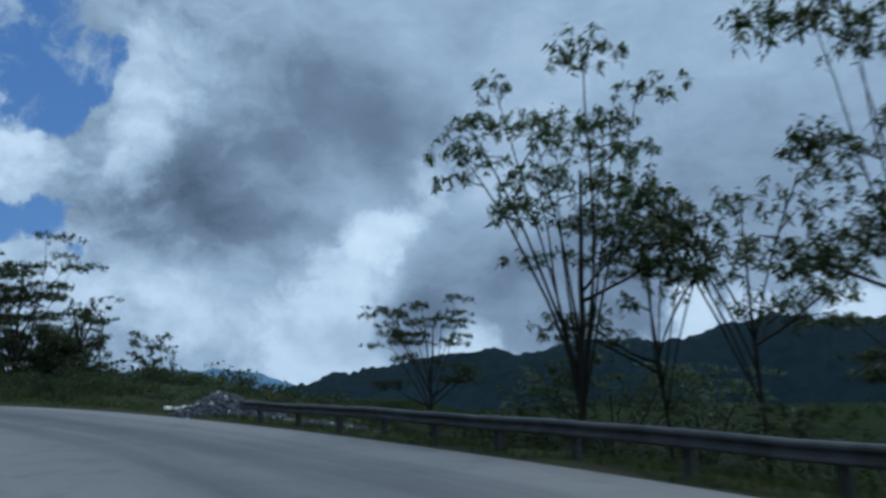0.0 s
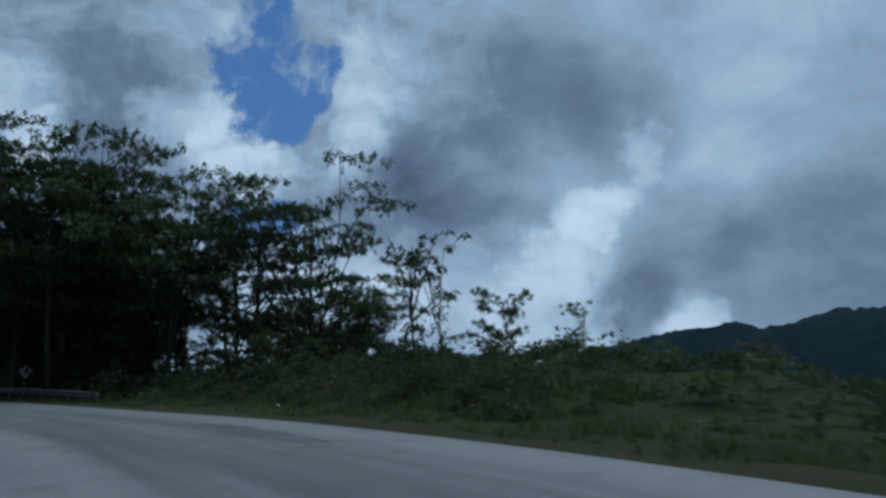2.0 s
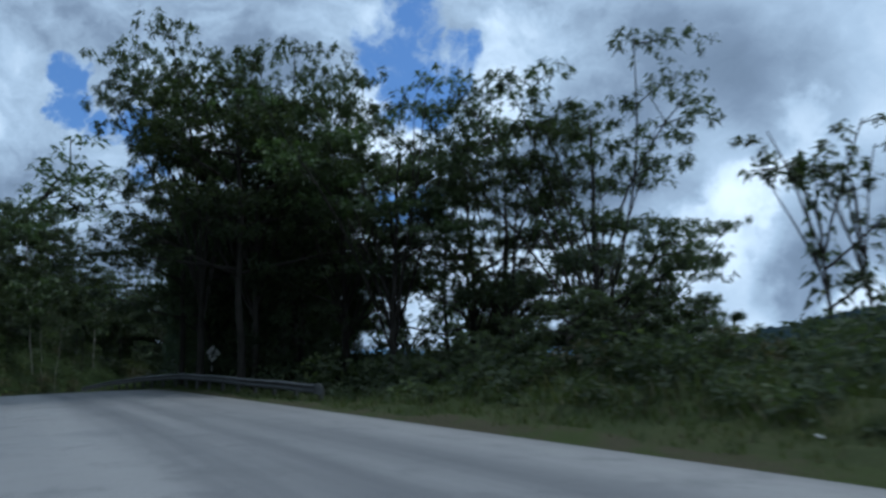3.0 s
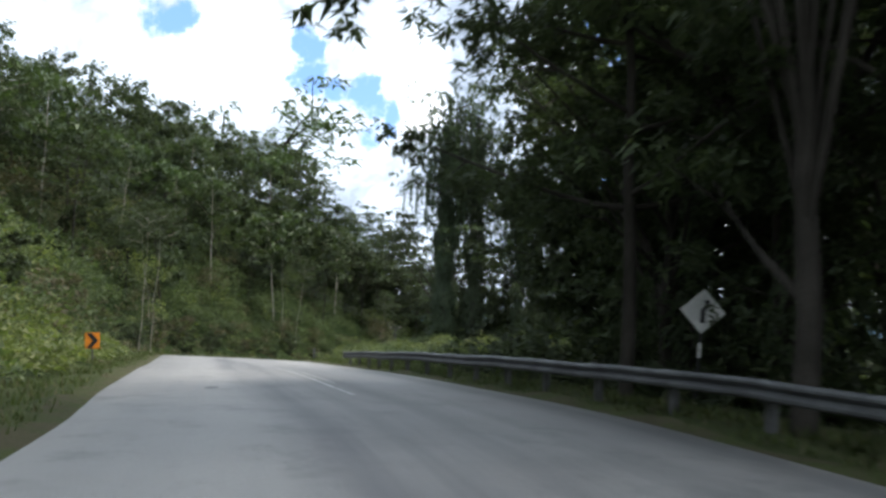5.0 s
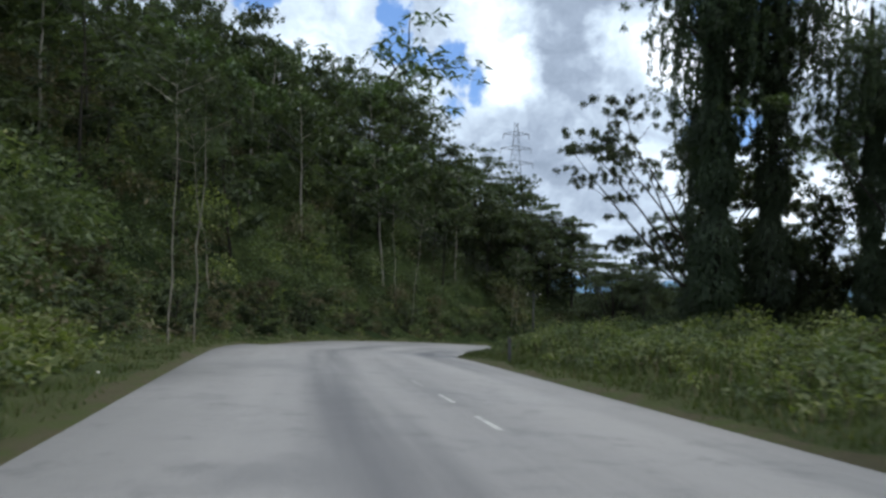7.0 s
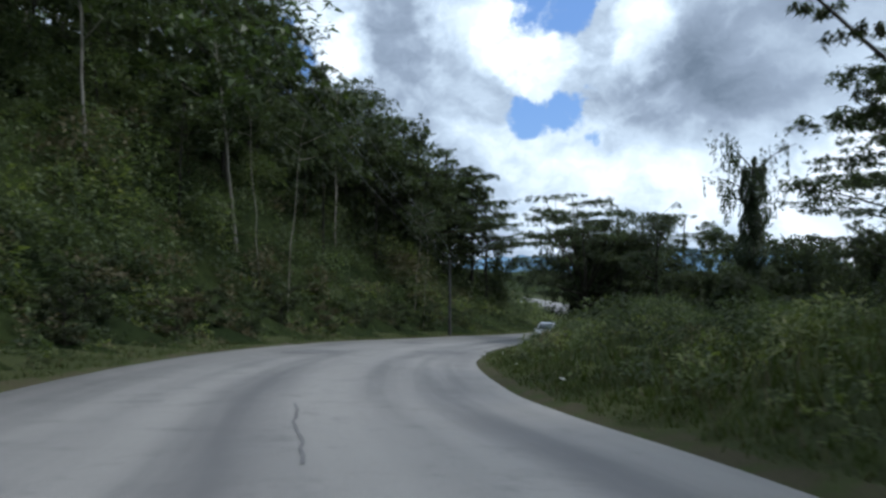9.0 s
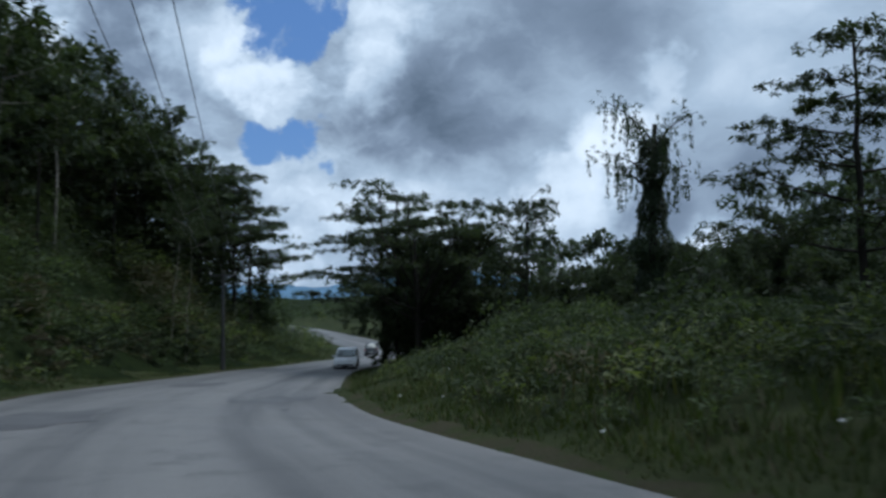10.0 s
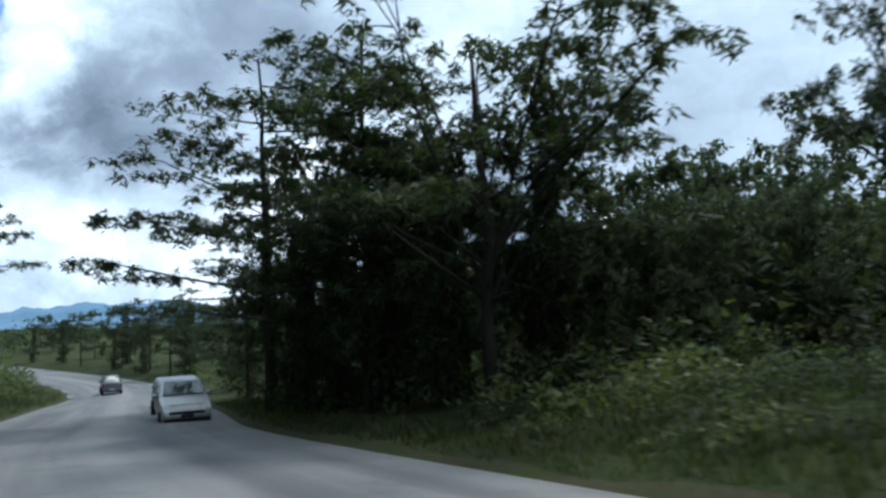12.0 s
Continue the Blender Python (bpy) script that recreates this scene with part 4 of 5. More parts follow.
for s, u, kind, size, turn in ((240, 3.2, "mass_c", .62, 140), (248, 3.4, "mass_c", .55, 10), (256, 8.0, "tier_b", .8, 300), (268, 9.0, "mass_c", .8, 110), (278, 6.0, "tier_b", .7, 30), (286, 4.0, "mass_c", .8, 70), (292, 3.5, "tier_a", .85, 10), (296, 7.0, "mass_b", .8, 90), (301, 3.2, "mass_c", .9, 200),
                               (306, 6.0, "tier_b", .9, 130), (312, 3.4, "mass_c", .8, 20), (318, 8.0, "mass_b", .8, 250), (325, 4.0, "tier_a", .7, 60), (333, 5.0, "mass_c", .9, 170), (342, 4.0, "mass_c", .8, 310), (310, 14, "tier_b", 1.0, 40), (-322, 7.0, "mass_c", .8, 60), (-334, 12, "mass_c", .9, 10), (-300, 16, "mass_c", .7, 220)):
    side, s = math.copysign(1, s), abs(s)
    u = side * (half_at(s) + u) - half_at(s)
    q = on_road(s, half_at(s) + u)
    tree(kind, q.x, q.y, size, turn, (0, 0), "dark layered tree beside the descending road", LOWER)
for x, y, kind, size, turn in ((-160.7, 156.8, "tier_b", 1.5, 40), (-159.5, 161.5, "tier_a", 1.55, 130), (-160.4, 166.5, "tier_b", 1.35, 260), (-163.5, 150.0, "tier_a", 1.2, 200), (-157.0, 147.0, "tier_b", 1.1, 20), (-161.5, 171.5, "mass_b", .95, 20), (-164, 165, "mass_b", 1.1, 80), (-163, 159, "mass_b", 1.1, 170), (-160, 152.5, "mass_b", .9, 30)):
    tree(kind, x, y, size, turn, (0, 0), "tall tree with feathery tiers at the end of the wooded hill", "trees on the hillside")
# round bushes at the foot of the cut slope
KINDS["round_bush"] = tree_meshes("mass", 74, 2.4, 9, .16, .05, 9, .7, .04, 3, 6, (M_BARK, M_DARKLEAF), .5, 0, 3, 1.4, 1.5)
KINDS["dry_shrub"] = tree_meshes("mass", 73, 4.0, 10, .20, .08, 10, .7, .05, 4, 6, (M_BARK, M_DRY), .42)
for s, u, kind, size, turn in ((146, 3.4, "round_bush", 0.73, 0), (150, 5.5, "dry_shrub", .6, 40), (154, 3.0, "round_bush", 0.86, 90), (157.5, 4.2, "round_bush", 0.99, 200), (161, 3.0, "dry_shrub", .5, 130), (164, 4.6, "round_bush", 0.92, 20), (168, 3.2, "round_bush", 0.99, 170), (171, 5.0, "dry_shrub", .7, 300), (174.5, 3.2, "round_bush", 0.82, 80),
                               (178, 4.4, "round_bush", 1.12, 220), (182, 3.0, "dry_shrub", .5, 10), (186, 3.8, "round_bush", 0.92, 140), (190, 3.0, "round_bush", 0.79, 260), (195, 4.2, "round_bush", 1.06, 50), (200, 3.2, "dry_shrub", .5, 110), (206, 3.6, "round_bush", 0.99, 190), (213, 3.2, "round_bush", 0.92, 330), (221, 3.4, "round_bush", 0.99, 70), (229, 3.0, "round_bush", 0.86, 160), (128, 7, "round_bush", 1.32, 30), (134, 9, "round_bush", 1.48, 120), (139, 6, "dry_shrub", .8, 60), (118, 9, "round_bush", 1.32, 200), (110, 8, "round_bush", 1.39, 310)):
    q = on_road(s, -half_at(s) - u)
    tree(kind, q.x, q.y, size, turn, (0, 0), "dry brown bush on the cut slope" if kind == "dry_shrub" else "round dark green bush on the cut slope", "bushes on the cut slope", name="bush", slim=1.3)
for x, y, size, turn in ((-29.0, 47.6, .62, 10), (-30.6, 48.0, .70, 130), (-32.1, 48.5, .62, 250), (-33.7, 49.3, .58, 40), (-35.3, 50.4, .50, 170), (-29.8, 49.6, .85, 300), (-31.6, 50.2, .90, 80), (-33.6, 51.2, .80, 210), (-35.4, 52.4, .75, 330), (-27.4, 47.4, .58, 60)):
    tree("round_bush", x, y, size, turn, (0, 0), "round dark green bush on the roadside bank", "bushes on the roadside bank", name="bush", slim=1.35)
# bare pale stems on the cut slope
for x, y, size, turn, lean in ((-102.8, 71.9, .75, 0, 2), (-104.6, 73.6, .8, 60, -2), (-138.0, 110.5, .95, 120, 4), (-140.2, 110.0, .9, 200, 2), (-118.0, 80.0, .85, 260, 5), (-145.0, 133.4, .75, 20, 0), (-147.5, 135.0, .8, 90, 1), (-92.0, 57.5, .8, 140, 3), (-87.0, 52.5, .9, 200, -2)):
    tree("pole", x, y, size, turn, (0, lean), "bare pale stem standing on the cut slope", "pale stems")


def scatter(count, seed, s_range, u_range, side):
    """Random places beside the road, in x, y, z with station and reach."""
    r = np.random.RandomState(seed)
    s = r.uniform(*s_range, count)
    u = u_range[0] + (u_range[1] - u_range[0]) * r.uniform(0, 1, count)
    k = np.clip(s - STA[0], 0, len(LINE) - 2).astype(int)
    n = side * (HALF[k] + u)
    f = s - STA[0] - k
    x, y = LINE[k, 0] + TAN[k, 1] * n + TAN[k, 0] * f, LINE[k, 1] - TAN[k, 0] * n + TAN[k, 1] * f
    z, reach, st, right = land(x, y)
    ok = (np.abs(reach - u) < max(1.5, .15 * u_range[1])) & (right == (side > 0))
    return x[ok], y[ok], z[ok], s[ok], reach[ok], r


# the wooded hillside over the road
class Wood:
    """Many trees past counting, gathered into one mesh."""

    def __init__(self):
        self.v, self.f, self.slot, self.mats, self.start = [], [], [], [], 0

    def add(self, kind, x, y, z, size, turn, lean=(0.0, 0.0)):
        m = np.array(pose(x, y, z, lean[0], lean[1], turn) @ Matrix.Scale(size, 4))
        for me in KINDS[kind]:
            if me.materials[0] not in self.mats:
                self.mats.append(me.materials[0])
            v = np.zeros(len(me.vertices) * 3)
            me.vertices.foreach_get("co", v)
            f = np.zeros(len(me.loops), dtype=np.int32)
            me.loops.foreach_get("vertex_index", f)
            self.v.append(v.reshape(-1, 3) @ m[:3, :3].T + m[:3, 3])
            self.f += (f.reshape(-1, len(f) // len(me.polygons)) + self.start).tolist()
            self.slot.append(np.full(len(me.polygons), self.mats.index(me.materials[0])))
            self.start += len(me.vertices)

    def finish(self, name, label):
        me = mesh_of(name, np.concatenate(self.v), self.f, self.mats, np.concatenate(self.slot))
        return tagged(new(name, me), label, "forest", kind="stuff")


def hillside_wood():
    r = random.Random(9)
    placed = []
    far = Wood()
    for s_range, u_range, count, seed, side in (((78, 236), (14, 30), 210, 3, -1), ((158, 238), (9, 15), 46, 7, -1), ((76, 240), (30, 60), 125, 4, -1), ((80, 236), (60, 100), 60, 5, -1), ((120, 226), (100, 175), 64, 8, -1), ((222, 258), (9, 28), 40, 6, -1)):
        x, y, z, s, u, q = scatter(count, seed, s_range, u_range, side)
        for i in range(len(x)):
            if all((x[i] - a) ** 2 + (y[i] - b) ** 2 > 9.5 for a, b in placed):
                placed.append((x[i], y[i]))
                kind = r.choice(("wood_a", "wood_b", "wood_c", "wood_c", "wood_d", "wood_d", "wood_d"))
                if s[i] > 220:
                    kind = r.choice(("wood_c", "wood_c", "wood_a"))
                size, turn, lean = r.uniform(.74, 1.12) * (1.12 if s[i] > 195 else 1.0), r.uniform(0, 360), (r.uniform(-4, 4), r.uniform(-4, 4))
                if u[i] > 27:
                    far.add(kind, x[i], y[i], z[i] - .1, size, turn, lean)
                else:
                    tree(kind, x[i], y[i], size, turn, lean, "slender pale-stemmed forest tree on the hillside", "trees on the hillside", z[i] - .1)
    far.finish("hillside_forest", "dense dark forest with pale stems on the hill")


hillside_wood()


def low_wood():
    """Dense low trees down to the ground behind the grassy bank."""
    r = random.Random(29)
    wood = Wood()
    for count, seed, s_range, u_range in ((60, 31, (150, 222), (19, 48)), (12, 32, (128, 146), (26, 46)), (40, 33, (212, 262), (16, 60))):
        x, y, z, s, u, q = scatter(count, seed, s_range, u_range, 1)
        for i in range(len(x)):
            canopy = r.uniform(-1.0, 1.8) - max(0.0, s[i] - 222) * .06
            wood.add("wood_d", x[i], y[i], z[i] - .1, min(1.0, max(.36, (canopy - z[i]) / 9.6)), r.uniform(0, 360))
    wood.finish("low_forest", "dense dark low forest behind the grassy bank")


low_wood()
for x, y, kind, size, turn in [(*on_road(s, -half_at(s) - u).xy, k, z, a) for s, u, k, z, a in ((100, 18, "mass_b", 1.05, 0), (106, 21, "mass_a", 1.1, 60), (112, 17, "mass_b", 1.0, 130), (118, 21, "mass_a", 1.1, 220), (94, 20, "mass_b", 1.1, 300))]:
    tree(kind, x, y, size, turn, (0, 0), "dense dark tree at the foot of the wooded hill", "trees on the hillside")
# the lone tree that stands out on the crest
tree("plume_c", -272.6, 172.4, 1, 0, (0, 0), "lone bushy tree standing out on the crest", "trees on the hillside", top=76.0)


def far_wood():
    r = random.Random(19)
    wood = Wood()
    for i in range(36):
        f = i / 35
        x, y = -80 - 42 * f + r.uniform(-7, 7), 160 + 92 * f + r.uniform(-8, 8)
        wood.add(r.choice(("wood_a", "wood_d", "wood_d")), x, y, ground_z(x, y) - .1, r.uniform(1.0, 1.4), r.uniform(0, 360))
    for i in range(64):
        q = on_road(r.uniform(282, 430), r.choice((-1, 1)) * r.uniform(8, 75))
        wood.add(r.choice(("wood_c", "wood_c", "wood_d")), q.x, q.y, ground_z(q.x, q.y) - .1, r.uniform(.45, .8), r.uniform(0, 360))
    wood.finish("distant_forest", "distant dark trees across the hollow and along the lower road")


far_wood()


# ---- undergrowth ----
def undergrowth(name, label, zones, mats, seed, category="bushes", tall=1.0):
    """Low plants past counting, in one mesh. zones: stations, reaches, side, clumps, size, leaves, leaf length, slot weights."""
    np.random.seed(seed)
    shape = Shape(True)
    for k, (s_range, u_range, side, count, size, per, leaf, weights) in enumerate(zones):
        x, y, z, s, u, r = scatter(count, seed * 17 + k, s_range, u_range, side)
        n = len(x)
        if not n:
            continue
        rad = size * np.clip(r.lognormal(-.15, .45, n), .4, 1.9) * (.55 + .45 * np.clip((u - u_range[0]) / 2.5, 0, 1))
        which = r.choice(len(mats), n, p=np.array(weights) / sum(weights))
        for slot in range(len(mats)):
            m = which == slot
            if not m.any():
                continue
            many = np.maximum(8, per * np.clip(rad[m] / size, .5, 2.1) ** 1.4).astype(int)
            c = np.stack([x[m], y[m], z[m]], 1).repeat(many, 0)
            R = rad[m].repeat(many)
            grow = np.clip(R / size, .6, 1.8) ** .4
            # each plant is a handful of rounded lobes
            k = int(m.sum())
            lobe = r.normal(0, 1, (k, 7, 3))
            lobe /= np.linalg.norm(lobe, axis=2)[:, :, None]
            lobe[:, :, 2] = np.abs(lobe[:, :, 2]) * tall
            pick = lobe[np.arange(k).repeat(many), r.randint(0, 7, len(c))]
            q = r.normal(0, 1, (len(c), 3))
            q /= np.linalg.norm(q, axis=1)[:, None]
            q[:, 2] = np.where(q[:, 2] < -.25, -q[:, 2], q[:, 2])
            p = c + (pick * .62 + q * r.uniform(.30, .50, len(c))[:, None]) * R[:, None] + np.array([0, 0, 1.0]) * (R * .22)[:, None]
            d = q + np.stack([r.normal(0, .5, len(c)), r.normal(0, .5, len(c)), r.normal(.1, .4, len(c))], 1)
            L = leaf * grow * r.uniform(.5, 1.3, len(c))
            shape.leaves(p, d, L, L * r.uniform(.40, .62, len(c)), slot, .35)
    return tagged(new(name, shape.mesh(name, mats)), label, category, kind="stuff")


undergrowth("bank_bushes", "tangled green bushes and ferns on the roadside banks", [
    ((58, 84), (1.5, 6), 1, 320, .46, 80, .17, (1, .1, .3, 9)),
    ((60, 82), (5, 15), 1, 330, .46, 70, .20, (1, .1, .3, 9)),
    ((48.5, 59), (2.4, 14), 1, 190, .28, 40, .17, (4, .4, 1, 7)),
    ((119, 163), (1.5, 9), 1, 620, .48, 84, .15, (5, 5, .4, .8)),
    ((163, 208), (1.5, 7), 1, 480, .50, 90, .14, (5, 3, .3, 2.6)),
    ((170, 197), (3.5, 9), 1, 80, .85, 240, .17, (4, 2, .2, 5)),
    ((119, 208), (7, 15), 1, 620, .72, 84, .17, (5, 3.4, .3, 2.4)),
    ((119, 208), (14, 26), 1, 420, .80, 56, .24, (4, 1.0, .3, 6)),
    ((205, 262), (2.2, 14), 1, 420, .8, 42, .32, (4, 1, .5, 4)),
], [M_BUSH, M_FERN, M_DRY, M_DARKLEAF], 7)
undergrowth("slope_bushes", "dense bushes and saplings on the cut slope", [
    ((84, 142), (2.6, 7.5), -1, 520, .72, 90, .24, (3, 9, .5, .4)),
    ((98, 140), (1.7, 3.4), -1, 260, .48, 60, .26, (1, 9, .2, .2)),
    ((142, 200), (1.8, 5.5), -1, 480, .44, 36, .22, (3, 1.5, 3, 2)),
    ((84, 150), (4.5, 17), -1, 210, 2.1, 420, .30, (7, 2.2, 1.2, 2)),
    ((84, 150), (3, 20), -1, 420, .7, 60, .26, (4, 2, 1.2, 3)),
    ((142, 236), (3.2, 7), -1, 420, .85, 60, .32, (4, 1.2, 2.4, 3)),
    ((142, 236), (5, 20), -1, 330, 2.0, 330, .30, (7, 1.0, 1.8, 3)),
    ((142, 236), (3, 22), -1, 620, .9, 70, .26, (6, 1.4, 2.0, 3)),
    ((255, 300), (3, 40), 1, 170, 1.3, 50, .42, (4, 3, .5, 2)),
    ((262, 300), (3, 40), -1, 170, 1.3, 50, .42, (4, 3, .5, 2)),
    ((226, 285), (2.4, 20), -1, 420, 1.0, 80, .30, (5, 3, .4, 3)),
    ((60, 90), (6, 30), -1, 260, 1.4, 44, .48, (4, 1, .8, 3)),
    ((285, 430), (8, 110), 1, 240, 2.4, 40, .9, (2, 1, .2, 5)),
    ((285, 430), (8, 110), -1, 240, 2.4, 40, .9, (2, 1, .2, 5)),
], [M_BUSH, M_FERN, M_DRY, M_DARKLEAF], 8, "bushes", 1.25)
undergrowth("forest_understorey", "dark tangled understorey below the trees", [
    ((78, 250), (16, 45), -1, 640, 2.6, 110, .52, (6, 1)),
    ((78, 250), (45, 110), -1, 420, 3.8, 70, .95, (6, 1)),
    ((222, 264), (6, 30), -1, 330, 2.4, 60, .6, (5, 1)),
    ((0, 38), (2.6, 16), 1, 330, .75, 80, .24, (9, .3)),
    ((0, 56), (16, 45), 1, 320, 1.4, 70, .42, (9, .3)),
    ((-20, 70), (45, 130), 1, 330, 3.8, 36, 1.3, (6, .5)),
    ((68, 84), (15, 40), 1, 330, 1.0, 46, .38, (6, 1)),
    ((82, 122), (2.6, 9), 1, 420, .85, 46, .34, (5, 2)),
    ((82, 124), (9, 30), 1, 420, 1.7, 44, .46, (7, .6)),
    ((124, 222), (20, 60), 1, 420, 2.2, 60, .6, (7, .6)),
    ((205, 262), (9, 45), 1, 480, 1.9, 70, .5, (7, .6)),
], [M_DARKLEAF, M_BUSH], 9, "undergrowth", 1.35)


def grass():
    rng = np.random.RandomState(77)
    v, f, slot = [], [], []
    count = 0
    for s_range, u_range, side, n, tall in (((10, 125), (.05, 2.6), 1, 9000, .22), ((118, 235), (.05, 2.4), 1, 9500, .24), ((80, 240), (.05, 3.4), -1, 12000, .22), ((120, 172), (2, 13), 1, 4000, .55), ((172, 208), (2, 13), 1, 1800, .5), ((57, 82), (1.8, 5), 1, 1200, .40), ((235, 280), (.1, 12), -1, 2600, .4)):
        x, y, z, s, u, r = scatter(n, int(s_range[0]) + side + int(tall * 100), s_range, u_range, side)
        m = len(x)
        for b in range(3):
            a = rng.uniform(0, 2 * np.pi, m)
            h = tall * rng.uniform(.45, 1.25, m) * np.clip(.35 + u / 1.6, .35, 1)
            bend = h * rng.uniform(.2, .8, m)
            w = .012 + h * .035
            ox, oy = x + rng.normal(0, .07, m), y + rng.normal(0, .07, m)
            tri = np.stack([np.stack([ox - np.sin(a) * w, oy + np.cos(a) * w, z - .03 + .06 * (u < 3)], 1), np.stack([ox + np.sin(a) * w, oy - np.cos(a) * w, z - .03 + .06 * (u < 3)], 1),
                            np.stack([ox + np.cos(a) * bend, oy + np.sin(a) * bend, z + h], 1)], 1)
            v.append(tri.reshape(-1, 3))
            f.append(count + np.arange(m * 3).reshape(m, 3))
            slot.append((rng.uniform(0, 1, m) < .12).astype(int))
            count += m * 3
    tagged(new("verge_grass", mesh_of("verge_grass", np.concatenate(v), np.concatenate(f), [M_GRASS, M_DRY], np.concatenate(slot))), "short green and straw-coloured grass on the verges", "grass", kind="stuff")


grass()

# ---- guard rails ----
W_BEAM = [(0, .03), (.055, .04), (.082, .067), (.082, .102), (.03, .137), (.012, .163), (.03, .19), (.082, .225), (.082, .26), (.055, .29), (0, .30)]


def guard_rail(s0, s1, u0, u1, label, dip=0.0, low=0.0):
    """W-shaped steel beam on posts, along the right edge of the road."""
    thing = tagged(new("guardrail"), label, "guardrail")
    a = on_road(s0, half_at(s0) + u0)
    thing.matrix_basis = pose(a.x, a.y, a.z)
    inv = Matrix.Translation(-a)

    def spot(s, dn, up):
        u = u0 + (u1 - u0) * (s - s0) / (s1 - s0)
        p = on_road(s, half_at(s) + u + dn)
        return inv @ Vector((p.x, p.y, p.z + up - low - dip * max(0.0, (s - s0) / (s1 - s0)) - 2.6 * dip * max(0.0, 1 - (s - s0) / 15)))

    ss = np.linspace(s0, s1, int(s1 - s0) + 1)
    ring = [(-n, z) for n, z in W_BEAM] + [(-n + .012, z) for n, z in reversed(W_BEAM)]
    verts, faces = [], []
    for s in ss:
        sway = .012 * math.sin(s * .9) + .008 * math.sin(s * 2.3)
        verts += [tuple(spot(s, n, .46 + z + sway)) for n, z in ring]
    w = len(ring)
    for i in range(len(ss) - 1):
        for k in range(w):
            j = (k + 1) % w
            faces.append((i * w + k, i * w + j, (i + 1) * w + j, (i + 1) * w + k))
    faces += [tuple(range(w)), tuple(range((len(ss) - 1) * w, len(ss) * w))[::-1]]
    part("beam", mesh_of("beam", verts, faces, M_STEEL), thing, "weathered galvanised W-beam")
    post_me = solid("post", box(.11, .15, 1.35, (0, 0, .025)), M_POST, .012)
    block_me = solid("spacer", box(.10, .12, .30), M_POST, .01)
    for s in np.arange(s1 - .6, s0, -2.0):
        p = spot(float(s), .17, 0)
        part("post", post_me, thing, "", pose(p.x, p.y, p.z, 0, 0, road_heading(s)))
        q = spot(float(s), .065, .62)
        part("spacer", block_me, thing, "", pose(q.x, q.y, q.z, 0, 0, road_heading(s)))
    for s, sign in ((s0, -1), (s1, 1)):
        # the flared end piece
        pts = [(-.06, .03), (.10, .03), (.26, .0), (.34, .06), (.34, .26), (.26, .33), (.10, .30), (-.06, .30)]
        bm = bmesh.new()
        front = [bm.verts.new(spot(s + sign * x, -.092 + .10 * (max(x, 0) / .34) ** 2, .46 + z)) for x, z in pts]
        back = [bm.verts.new(spot(s + sign * x, -.074 + .10 * (max(x, 0) / .34) ** 2, .46 + z)) for x, z in pts]
        bm.faces.new(front)
        bm.faces.new(back[::-1])
        for k in range(len(pts)):
            j = (k + 1) % len(pts)
            bm.faces.new((front[j], front[k], back[k], back[j]))
        part("end_piece", solid("end_piece", bm, M_STEEL), thing, "flared steel end piece")
    return thing


guard_rail(-14, 42.6, 1.3, .65, "galvanised steel guardrail along the outer edge of the bend", 0.0, .15)
guard_rail(82.5, 125.2, 1.15, .22, "long galvanised steel guardrail on square posts beside the road", .10)


# ---- signs ----
def chevron_sign(x, y, z, turn):
    thing = tagged(new("chevron_sign"), "orange and black chevron board on a post in the grass", "road sign")
    thing.matrix_basis = pose(x, y, z, 0, -3, turn) @ Matrix.Scale(.8, 4)
    part("post", solid("post", box(.07, .07, 1.4, (0, .05, .4)), M_POST, .008), thing)
    part("board", solid("board", box(.60, .02, .70, (0, 0, 1.15)), M_ORANGE, .006), thing, "orange reflective board")
    arrow = outline([(-.24, -.33), (-.02, -.33), (.23, 0), (-.02, .33), (-.24, .33), (.01, 0)], .008)
    bmesh.ops.translate(arrow, verts=arrow.verts, vec=(0, -.016, 1.15))
    part("chevron", solid("chevron", arrow, M_BLACK), thing, "black chevron pointing along the bend")


chevron_sign(-76.0, 57.9, ground_z(-76.0, 57.9), 58)


def diamond_sign(x, y, z, turn):
    thing = tagged(new("warning_sign"), "faded diamond warning sign on a banded post behind the guardrail", "road sign")
    thing.matrix_basis = pose(x, y, z, 0, 4, turn)
    for k in range(7):
        part("post_band", solid("post_band", rod(.035, .035, .30, (0, .045, .15 + .30 * k), None, 10), M_BLACK if k % 2 else M_WHITE), thing, "black band" if k % 2 else "white band")
    board = outline([(0, -.46), (.46, 0), (0, .46), (-.46, 0)], .014)
    bmesh.ops.translate(board, verts=board.verts, vec=(0, 0, 2.15))
    part("board", solid("board", board, M_WHITE, .004), thing, "faded pale diamond board")
    mark = outline([(-.04, -.24), (.05, -.24), (.05, .02), (.12, .10), (.12, .24), (.03, .24), (.03, .12), (-.04, .04)], .006)
    bmesh.ops.translate(mark, verts=mark.verts, vec=(0, -.012, 2.15))
    part("symbol", solid("symbol", mark, M_BLACK), thing, "black bend symbol")


diamond_sign(-55.7, 61.8, ground_z(-55.7, 61.8) - .15, 38)


def post(name, x, y, tall, wide, material, label, category):
    thing = tagged(new(name, solid(name, box(wide, wide * .8, tall + .3, (0, 0, tall / 2 - .15)), material, wide * .12)), label, category)
    thing.matrix_basis = pose(x, y, ground_z(x, y), 1.5, -2, 50)


post("marker_post", -92.5, 79.9, .85, .12, M_POST, "short dark marker post at the road edge", "post")
post("concrete_post", -60.8, 66.4, 1.1, .18, M_CONCRETE, "pale concrete post standing in the shade of the trees", "post")


